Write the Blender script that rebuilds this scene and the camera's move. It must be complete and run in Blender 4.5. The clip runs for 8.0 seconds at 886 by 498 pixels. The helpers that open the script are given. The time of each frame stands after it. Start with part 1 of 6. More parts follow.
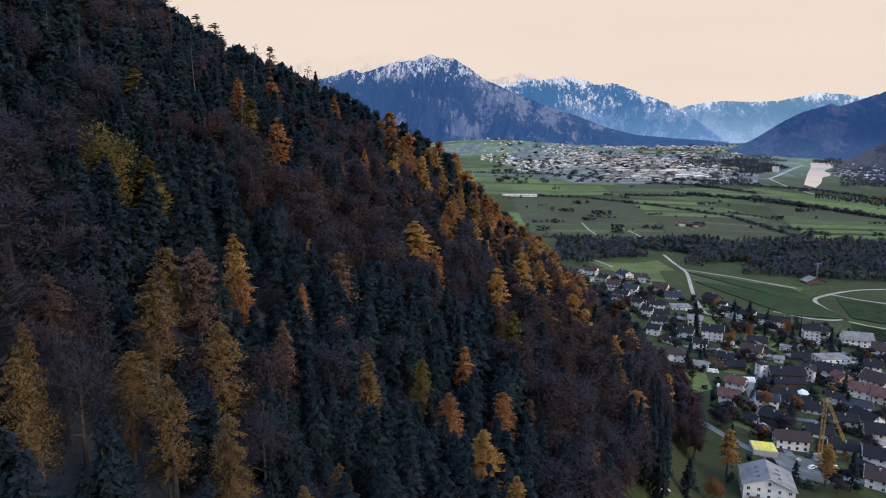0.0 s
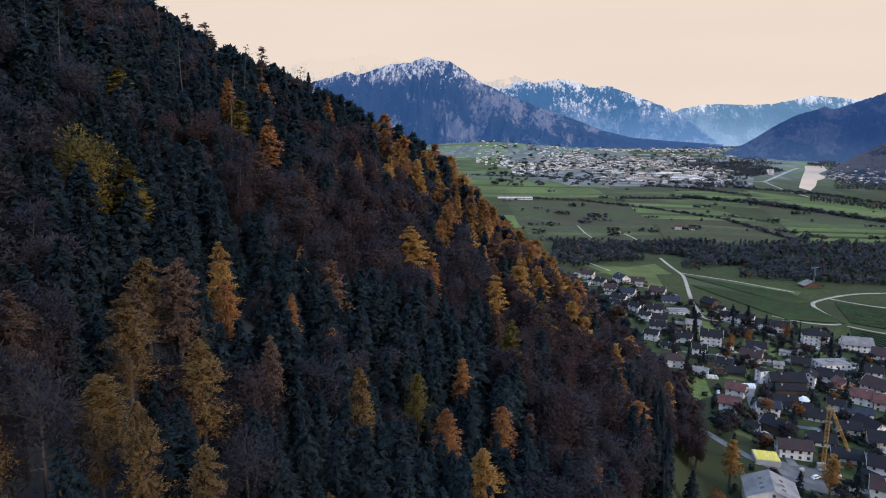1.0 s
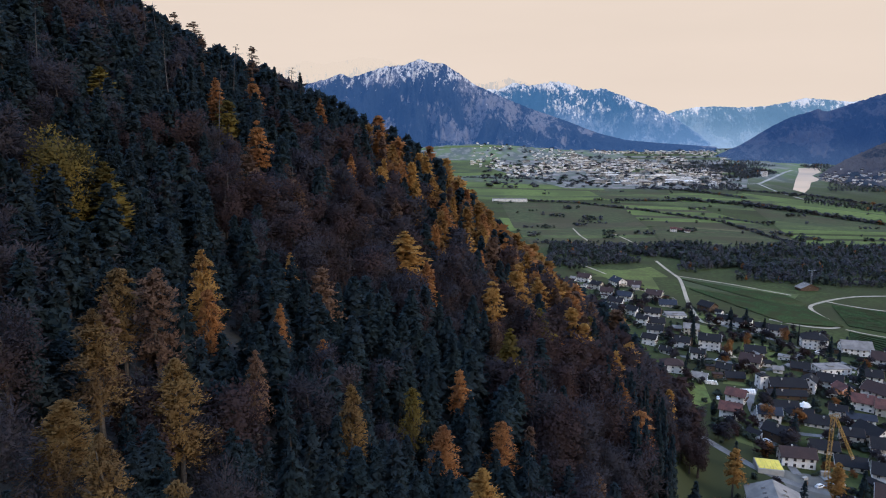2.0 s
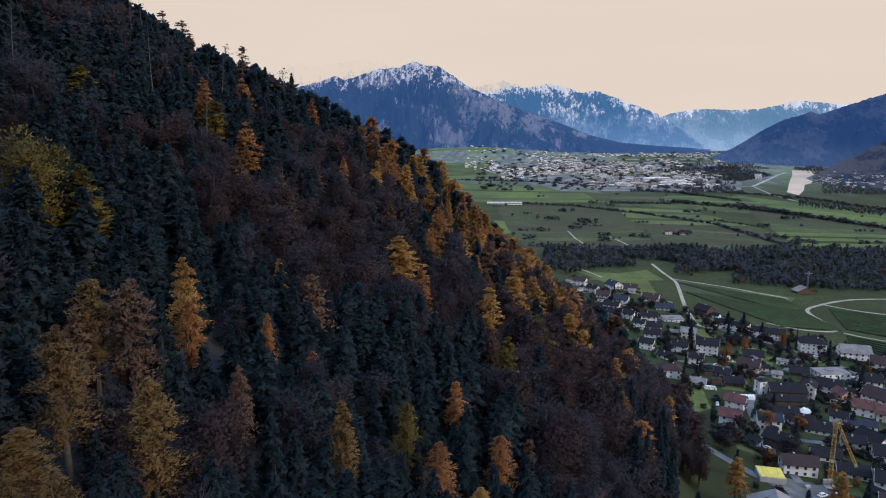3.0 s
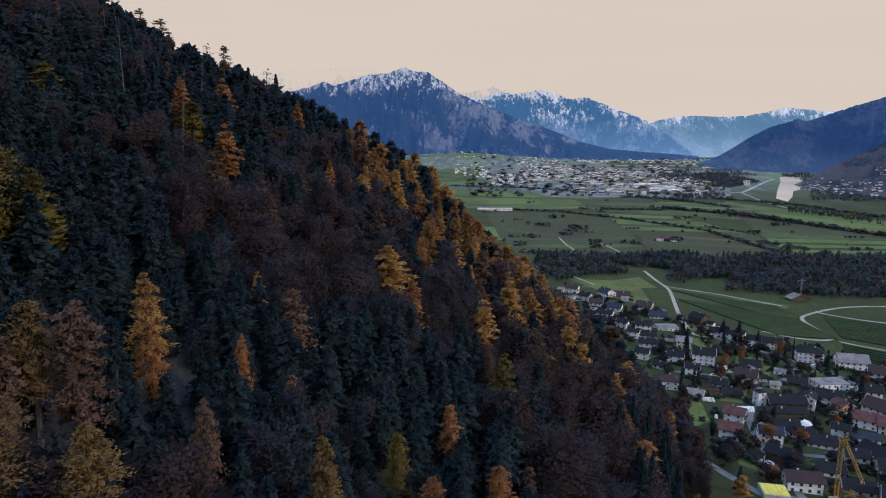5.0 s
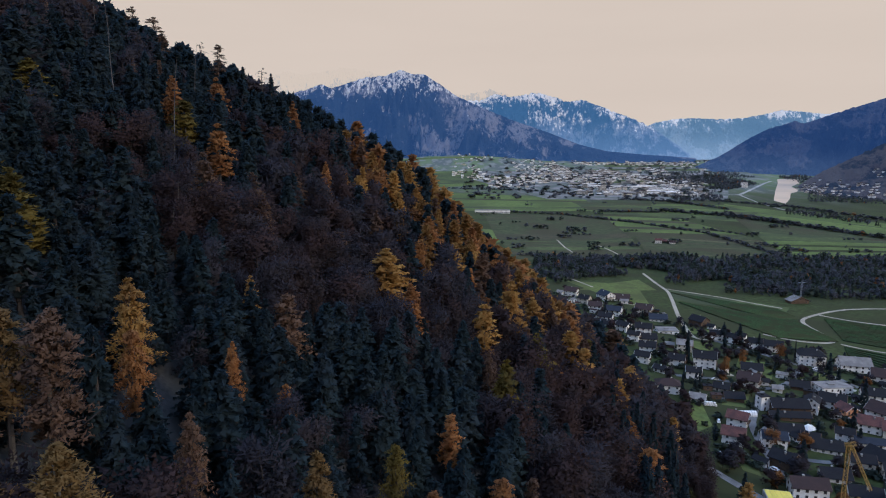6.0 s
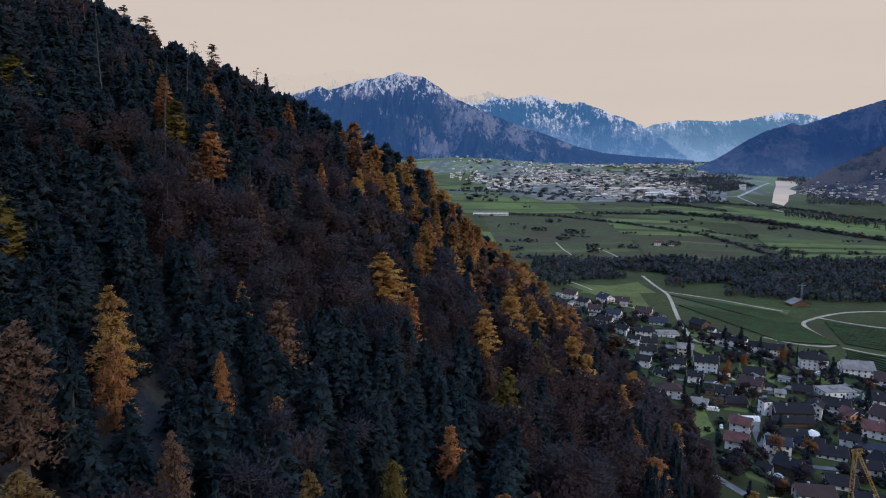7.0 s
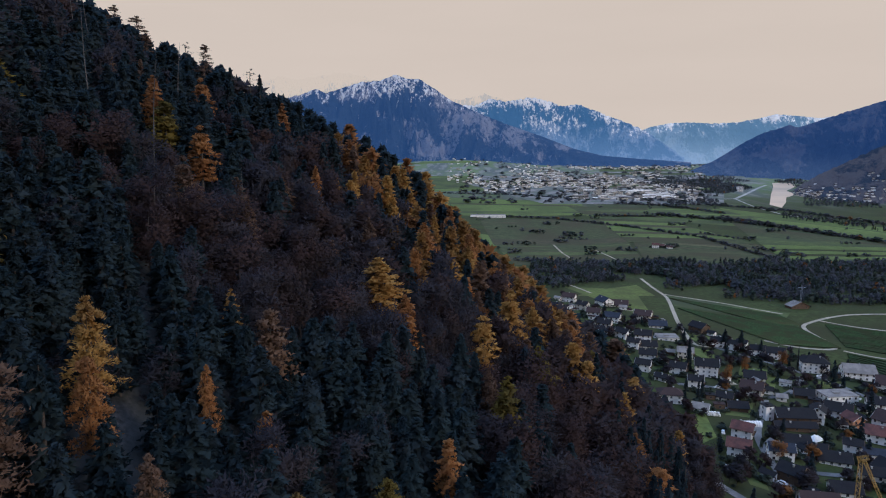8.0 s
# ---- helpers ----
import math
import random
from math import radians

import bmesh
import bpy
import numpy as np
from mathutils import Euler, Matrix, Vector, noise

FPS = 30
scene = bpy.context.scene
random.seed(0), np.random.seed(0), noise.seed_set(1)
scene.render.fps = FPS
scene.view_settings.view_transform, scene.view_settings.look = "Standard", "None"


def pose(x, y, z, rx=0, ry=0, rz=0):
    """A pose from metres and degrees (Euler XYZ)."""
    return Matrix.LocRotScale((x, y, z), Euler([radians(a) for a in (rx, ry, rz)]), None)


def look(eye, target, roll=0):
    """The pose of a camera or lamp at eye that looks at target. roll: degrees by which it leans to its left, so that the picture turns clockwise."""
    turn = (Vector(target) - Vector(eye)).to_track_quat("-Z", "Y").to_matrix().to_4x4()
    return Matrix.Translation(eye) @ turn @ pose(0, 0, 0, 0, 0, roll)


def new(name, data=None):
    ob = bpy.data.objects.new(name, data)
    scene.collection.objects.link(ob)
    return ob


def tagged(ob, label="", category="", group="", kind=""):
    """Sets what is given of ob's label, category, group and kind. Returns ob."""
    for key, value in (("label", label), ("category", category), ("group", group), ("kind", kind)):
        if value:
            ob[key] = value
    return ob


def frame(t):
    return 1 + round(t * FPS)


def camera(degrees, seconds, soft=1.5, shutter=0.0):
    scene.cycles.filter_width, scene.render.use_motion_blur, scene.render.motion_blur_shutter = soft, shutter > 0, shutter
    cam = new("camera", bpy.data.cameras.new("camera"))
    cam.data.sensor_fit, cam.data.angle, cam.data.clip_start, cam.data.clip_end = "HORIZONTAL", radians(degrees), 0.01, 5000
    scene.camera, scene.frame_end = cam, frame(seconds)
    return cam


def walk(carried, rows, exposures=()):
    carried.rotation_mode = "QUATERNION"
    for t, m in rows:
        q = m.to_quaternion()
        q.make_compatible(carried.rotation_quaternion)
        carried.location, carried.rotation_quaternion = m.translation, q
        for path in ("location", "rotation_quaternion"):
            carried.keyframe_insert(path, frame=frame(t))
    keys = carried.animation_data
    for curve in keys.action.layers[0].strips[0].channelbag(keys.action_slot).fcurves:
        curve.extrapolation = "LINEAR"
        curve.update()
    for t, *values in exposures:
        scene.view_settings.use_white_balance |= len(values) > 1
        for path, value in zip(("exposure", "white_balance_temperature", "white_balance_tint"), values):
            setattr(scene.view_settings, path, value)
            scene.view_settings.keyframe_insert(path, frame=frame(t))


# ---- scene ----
cam = camera(68.0, 8.0, 1.1)
PATH = [
    (0, (3.152, 20.643, 169.039), (3.056, 23.196, 168.552), -0.1),
    (0.5, (2.773, 24.209, 169.044), (2.687, 26.762, 168.561), -0.1),
    (1, (2.445, 27.713, 168.997), (2.369, 30.268, 168.519), -0.0),
    (1.5, (2.097, 31.297, 168.879), (2.032, 33.853, 168.406), -0.0),
    (3, (1.440, 41.296, 168.389), (1.408, 43.854, 167.930), 0.0),
    (3.5, (1.306, 44.348, 168.217), (1.284, 46.908, 167.764), 0.0),
    (4, (1.056, 47.516, 168.068), (1.044, 50.077, 167.618), 0.0),
    (4.5, (0.811, 50.474, 167.887), (0.811, 53.036, 167.444), 0.1),
    (6, (-0.008, 58.490, 166.700), (0.012, 61.055, 166.274), 0.1),
    (6.5, (-0.182, 61.057, 166.487), (-0.159, 63.622, 166.065), 0.1),
    (7, (-0.217, 63.751, 166.360), (-0.189, 66.317, 165.942), 0.1),
    (7.5, (-0.173, 66.256, 166.369), (-0.140, 68.823, 165.955), 0.1),
    (8, (-0.130, 68.818, 166.137), (-0.092, 71.386, 165.729), 0.0),
]
walk(cam, [(t, look(eye, target, roll)) for t, eye, target, roll in PATH], [(0, 0.02, 5020, 10), (3.5, -0.18, 4950, 10), (8, -0.39, 4840, 10)])

# ---- world, sun, exposure ----
SUN_EL, SUN_AZ = radians(21), radians(124)          # azimuth from +y towards +x
world = bpy.data.worlds.new("world")
scene.world = world
world.use_nodes = True
wn = world.node_tree
wn.nodes.clear()
sky = wn.nodes.new("ShaderNodeTexSky")
sky.sky_type, sky.sun_disc, sky.sun_elevation, sky.sun_rotation = "NISHITA", False, SUN_EL, SUN_AZ
sky.dust_density = 2.0
sky_strength = wn.nodes.new("ShaderNodeVectorMath")
sky_strength.operation = "SCALE"
sky_strength.inputs["Scale"].default_value = 0.10
wn.links.new(sky.outputs[0], sky_strength.inputs[0])
# thin high cloud: pale and warm low down, opening to the blue towards the zenith
coord = wn.nodes.new("ShaderNodeTexCoord")
split = wn.nodes.new("ShaderNodeSeparateXYZ")
wn.links.new(coord.outputs["Generated"], split.inputs[0])
height_ramp = wn.nodes.new("ShaderNodeValToRGB")
height_ramp.color_ramp.elements[0].position, height_ramp.color_ramp.elements[0].color = 0.38, (1, 1, 1, 1)
height_ramp.color_ramp.elements[1].position, height_ramp.color_ramp.elements[1].color = 0.62, (0.0, 0.0, 0.0, 1)
wn.links.new(split.outputs[2], height_ramp.inputs[0])
streak_map = wn.nodes.new("ShaderNodeMapping")
streak_map.inputs["Scale"].default_value = (1.5, 1.5, 9)
wn.links.new(coord.outputs["Generated"], streak_map.inputs[0])
streak = wn.nodes.new("ShaderNodeTexNoise")
streak.inputs["Scale"].default_value, streak.inputs["Detail"].default_value = 2.2, 5
wn.links.new(streak_map.outputs[0], streak.inputs["Vector"])
cloud_ramp = wn.nodes.new("ShaderNodeValToRGB")
cloud_ramp.color_ramp.elements[0].position, cloud_ramp.color_ramp.elements[0].color = 0.3, (0.972, 0.690, 0.436, 1)
cloud_ramp.color_ramp.elements[1].position, cloud_ramp.color_ramp.elements[1].color = 0.7, (1.005, 0.713, 0.452, 1)
wn.links.new(streak.outputs["Fac"], cloud_ramp.inputs[0])
cloud_mix = wn.nodes.new("ShaderNodeMix")
cloud_mix.data_type = "RGBA"
wn.links.new(height_ramp.outputs[0], cloud_mix.inputs["Factor"])
zenith = wn.nodes.new("ShaderNodeVectorMath")
zenith.inputs[1].default_value = (0.90, 1.07, 1.38)      # cool cloud overhead, brighter than the horizon
wn.links.new(sky_strength.outputs[0], zenith.inputs[0])
wn.links.new(zenith.outputs[0], cloud_mix.inputs["A"])
wn.links.new(cloud_ramp.outputs[0], cloud_mix.inputs["B"])
background = wn.nodes.new("ShaderNodeBackground")
wn.links.new(cloud_mix.outputs["Result"], background.inputs[0])
world_out = wn.nodes.new("ShaderNodeOutputWorld")
wn.links.new(background.outputs[0], world_out.inputs[0])

sun = new("sun", bpy.data.lights.new("sun", "SUN"))
sun.data.energy, sun.data.angle, sun.data.color = 2.3, radians(14), (1.0, 0.78, 0.52)
sun.matrix_world = look((1000 * math.sin(SUN_AZ), 1000 * math.cos(SUN_AZ), 1000 * math.tan(SUN_EL)), (0, 0, 0))


# ---- materials ----
def rgb(c, k=1.0):
    return (c[0] * k, c[1] * k, c[2] * k, 1)


def surface(name, colour, dark=0.6, light=1.25, fine=2.0, coarse=0.15, rough=0.9, bump=0.3, bump_scale=8.0, metal=0.0, second=None):
    """Painted, mineral or grown surface: two noises in world size drive the tone, one the relief."""
    m = bpy.data.materials.new(name)
    m.use_nodes = True
    nt = m.node_tree
    p = nt.nodes["Principled BSDF"]
    geo = nt.nodes.new("ShaderNodeNewGeometry")
    n1, n2, n3 = (nt.nodes.new("ShaderNodeTexNoise") for _ in range(3))
    for n, s, d in ((n1, fine, 6), (n2, coarse, 3), (n3, bump_scale, 4)):
        n.inputs["Scale"].default_value, n.inputs["Detail"].default_value = s, d
        nt.links.new(geo.outputs["Position"], n.inputs["Vector"])
    r1 = nt.nodes.new("ShaderNodeValToRGB")
    r1.color_ramp.elements[0].position, r1.color_ramp.elements[0].color = 0.3, rgb(colour, dark)
    r1.color_ramp.elements[1].position, r1.color_ramp.elements[1].color = 0.7, rgb(colour, light)
    nt.links.new(n1.outputs["Fac"], r1.inputs[0])
    mix = nt.nodes.new("ShaderNodeMix")
    mix.data_type = "RGBA"
    r2 = nt.nodes.new("ShaderNodeValToRGB")
    r2.color_ramp.elements[0].position, r2.color_ramp.elements[1].position = 0.42, 0.6
    nt.links.new(n2.outputs["Fac"], r2.inputs[0])
    nt.links.new(r2.outputs[0], mix.inputs["Factor"])
    nt.links.new(r1.outputs[0], mix.inputs["A"])
    mix.inputs["B"].default_value = rgb(second if second else colour, 0.85)
    nt.links.new(mix.outputs["Result"], p.inputs["Base Color"])
    p.inputs["Roughness"].default_value, p.inputs["Metallic"].default_value = rough, metal
    p.inputs["Specular IOR Level"].default_value = 0.5 if rough < 0.8 else 0.12
    b = nt.nodes.new("ShaderNodeBump")
    b.inputs["Strength"].default_value, b.inputs["Distance"].default_value = bump, 0.1
    nt.links.new(n3.outputs["Fac"], b.inputs["Height"])
    nt.links.new(b.outputs[0], p.inputs["Normal"])
    return m


def foliage(name, colour, second, through_light=0.3, patch=0.12):
    """Needles or leaves: every clump its own tone, every tree its own, and patches of the wood drift in hue."""
    m = bpy.data.materials.new(name)
    m.use_nodes = True
    nt = m.node_tree
    nt.nodes.clear()
    geo, info = nt.nodes.new("ShaderNodeNewGeometry"), nt.nodes.new("ShaderNodeObjectInfo")
    add = nt.nodes.new("ShaderNodeMath")
    add.operation = "MULTIPLY_ADD"
    add.inputs[1].default_value = 0.5
    half = nt.nodes.new("ShaderNodeMath")
    half.operation = "MULTIPLY"
    half.inputs[1].default_value = 0.5
    nt.links.new(info.outputs["Random"], half.inputs[0])
    nt.links.new(geo.outputs["Random Per Island"], add.inputs[0])
    nt.links.new(half.outputs[0], add.inputs[2])
    ramp = nt.nodes.new("ShaderNodeValToRGB")
    ramp.color_ramp.elements[0].color, ramp.color_ramp.elements[1].color = rgb(colour, 0.80), rgb(colour, 1.18)
    nt.links.new(add.outputs[0], ramp.inputs[0])
    noise_n = nt.nodes.new("ShaderNodeTexNoise")
    noise_n.inputs["Scale"].default_value, noise_n.inputs["Detail"].default_value = patch, 2
    nt.links.new(geo.outputs["Position"], noise_n.inputs["Vector"])
    r2 = nt.nodes.new("ShaderNodeValToRGB")
    r2.color_ramp.elements[0].position, r2.color_ramp.elements[1].position = 0.4, 0.65
    nt.links.new(noise_n.outputs["Fac"], r2.inputs[0])
    mix = nt.nodes.new("ShaderNodeMix")
    mix.data_type = "RGBA"
    nt.links.new(r2.outputs[0], mix.inputs["Factor"])
    nt.links.new(ramp.outputs[0], mix.inputs["A"])
    mix.inputs["B"].default_value = rgb(second)
    diffuse, trans, both, out = (nt.nodes.new("ShaderNode" + k) for k in ("BsdfDiffuse", "BsdfTranslucent", "MixShader", "OutputMaterial"))
    nt.links.new(mix.outputs["Result"], diffuse.inputs[0])
    nt.links.new(mix.outputs["Result"], trans.inputs[0])
    both.inputs[0].default_value = through_light
    nt.links.new(diffuse.outputs[0], both.inputs[1])
    nt.links.new(trans.outputs[0], both.inputs[2])
    nt.links.new(both.outputs[0], out.inputs[0])
    return m


def calc(nt, operation, a, b, c=None):
    """One arithmetic node; a, b and c are sockets or numbers."""
    n = nt.nodes.new("ShaderNodeMath")
    n.operation = operation
    for socket, v in zip(n.inputs, (a, b, c)):
        if isinstance(v, (int, float)):
            socket.default_value = v
        elif v is not None:
            nt.links.new(v, socket)
    return n.outputs[0]


def blend(nt, factor, a, b):
    """One colour mix; a and b are sockets or colours."""
    n = nt.nodes.new("ShaderNodeMix")
    n.data_type = "RGBA"
    nt.links.new(factor, n.inputs["Factor"])
    for key, v in (("A", a), ("B", b)):
        if isinstance(v, tuple):
            n.inputs[key].default_value = rgb(v)
        else:
            nt.links.new(v, n.inputs[key])
    return n.outputs["Result"]


def fade(nt, value, lo, hi):
    n = nt.nodes.new("ShaderNodeMapRange")
    n.interpolation_type = "SMOOTHSTEP"
    n.inputs["From Min"].default_value, n.inputs["From Max"].default_value = lo, hi
    nt.links.new(value, n.inputs[0])
    return n.outputs[0]


def hazed_mountain_surface(name, rock, wood, snow_from, snow_full, haze_glow, snow_haze_glow, low_haze_glow, low_top, cliff=0.0, ribs=3.2, patches=1.5, snow=(0.62, 0.58, 0.55)):
    """Distant mountain: woods, ribbed cliffs and snow above a line; blue haze, denser towards the valley, is put into
    its glow.
    """
    m = bpy.data.materials.new(name)
    m.use_nodes = True
    nt = m.node_tree
    p = nt.nodes["Principled BSDF"]
    geo = nt.nodes.new("ShaderNodeNewGeometry")
    xyz = nt.nodes.new("ShaderNodeSeparateXYZ")
    nt.links.new(geo.outputs["Position"], xyz.inputs[0])

    def grain(scale, detail, roughness):
        stretch, n = nt.nodes.new("ShaderNodeMapping"), nt.nodes.new("ShaderNodeTexNoise")
        stretch.inputs["Scale"].default_value = scale
        n.inputs["Scale"].default_value, n.inputs["Detail"].default_value, n.inputs["Roughness"].default_value = 1.0, detail, roughness
        nt.links.new(geo.outputs["Position"], stretch.inputs[0])
        nt.links.new(stretch.outputs[0], n.inputs["Vector"])
        return n.outputs["Fac"]

    streak, broad, fine = grain((0.040, 0.016, 0.0100), 8, 0.68), grain((0.0042, 0.003, 0.0046), 5, 0.6), grain((0.07, 0.03, 0.050), 7, 0.74)
    mixed = calc(nt, "MULTIPLY_ADD", streak, 0.9, calc(nt, "MULTIPLY_ADD", broad, 2.0, calc(nt, "MULTIPLY", fine, 0.7)))
    bare = fade(nt, calc(nt, "ADD", mixed, cliff), 1.73, 1.96)
    height = calc(nt, "DIVIDE", calc(nt, "SUBTRACT", xyz.outputs[2], snow_from), snow_full - snow_from)
    ribbed = calc(nt, "MULTIPLY_ADD", calc(nt, "SUBTRACT", streak, 0.5), ribs, height)
    spotted = calc(nt, "MULTIPLY_ADD", calc(nt, "SUBTRACT", fine, 0.5), 3.0, ribbed)
    white = fade(nt, calc(nt, "MULTIPLY_ADD", calc(nt, "SUBTRACT", broad, 0.5), patches, spotted), 0.35, 0.95)
    nt.links.new(blend(nt, white, blend(nt, bare, wood, rock), snow), p.inputs["Base Color"])
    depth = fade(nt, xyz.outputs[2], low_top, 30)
    # haze as emission, with its own tone over snow and low down
    nt.links.new(blend(nt, depth, blend(nt, white, haze_glow, snow_haze_glow), low_haze_glow), p.inputs["Emission Color"])
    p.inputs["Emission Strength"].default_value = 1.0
    p.inputs["Roughness"].default_value, p.inputs["Specular IOR Level"].default_value = 0.95, 0.1
    b = nt.nodes.new("ShaderNodeBump")
    b.inputs["Strength"].default_value, b.inputs["Distance"].default_value = 1.0, 40
    nt.links.new(mixed, b.inputs["Height"])
    nt.links.new(b.outputs[0], p.inputs["Normal"])
    return m


def valley_surface():
    """Garden and meadow grass near the village that gives way to mixed farmland up the valley, paler there with
    distance haze put into its colour.
    """
    m = surface("valley_grass", (0.044, 0.054, 0.015), 0.6, 1.3, 0.25, 0.012, bump=0.2, bump_scale=3, second=(0.042, 0.045, 0.016))
    nt = m.node_tree
    p = nt.nodes["Principled BSDF"]
    near = p.inputs["Base Color"].links[0].from_socket
    geo, xyz = nt.nodes.new("ShaderNodeNewGeometry"), nt.nodes.new("ShaderNodeSeparateXYZ")
    nt.links.new(geo.outputs["Position"], xyz.inputs[0])
    tones = []
    for scale, detail in (((0.009, 0.0022, 0), 5), ((0.028, 0.008, 0), 4)):
        stretch, n = nt.nodes.new("ShaderNodeMapping"), nt.nodes.new("ShaderNodeTexNoise")
        stretch.inputs["Scale"].default_value = scale
        n.inputs["Scale"].default_value, n.inputs["Detail"].default_value = 1.0, detail
        nt.links.new(geo.outputs["Position"], stretch.inputs[0])
        nt.links.new(stretch.outputs[0], n.inputs["Vector"])
        tones.append(n.outputs["Fac"])
    # far tones: mixed crops with distance haze painted into them
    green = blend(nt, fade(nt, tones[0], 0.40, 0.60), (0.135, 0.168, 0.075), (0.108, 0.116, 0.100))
    hazed_mosaic = blend(nt, fade(nt, tones[1], 0.48, 0.62), green, (0.200, 0.196, 0.160))
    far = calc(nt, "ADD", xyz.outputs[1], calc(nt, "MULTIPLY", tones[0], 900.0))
    nt.links.new(blend(nt, fade(nt, far, 2100, 3100), near, hazed_mosaic), p.inputs["Base Color"])
    return m


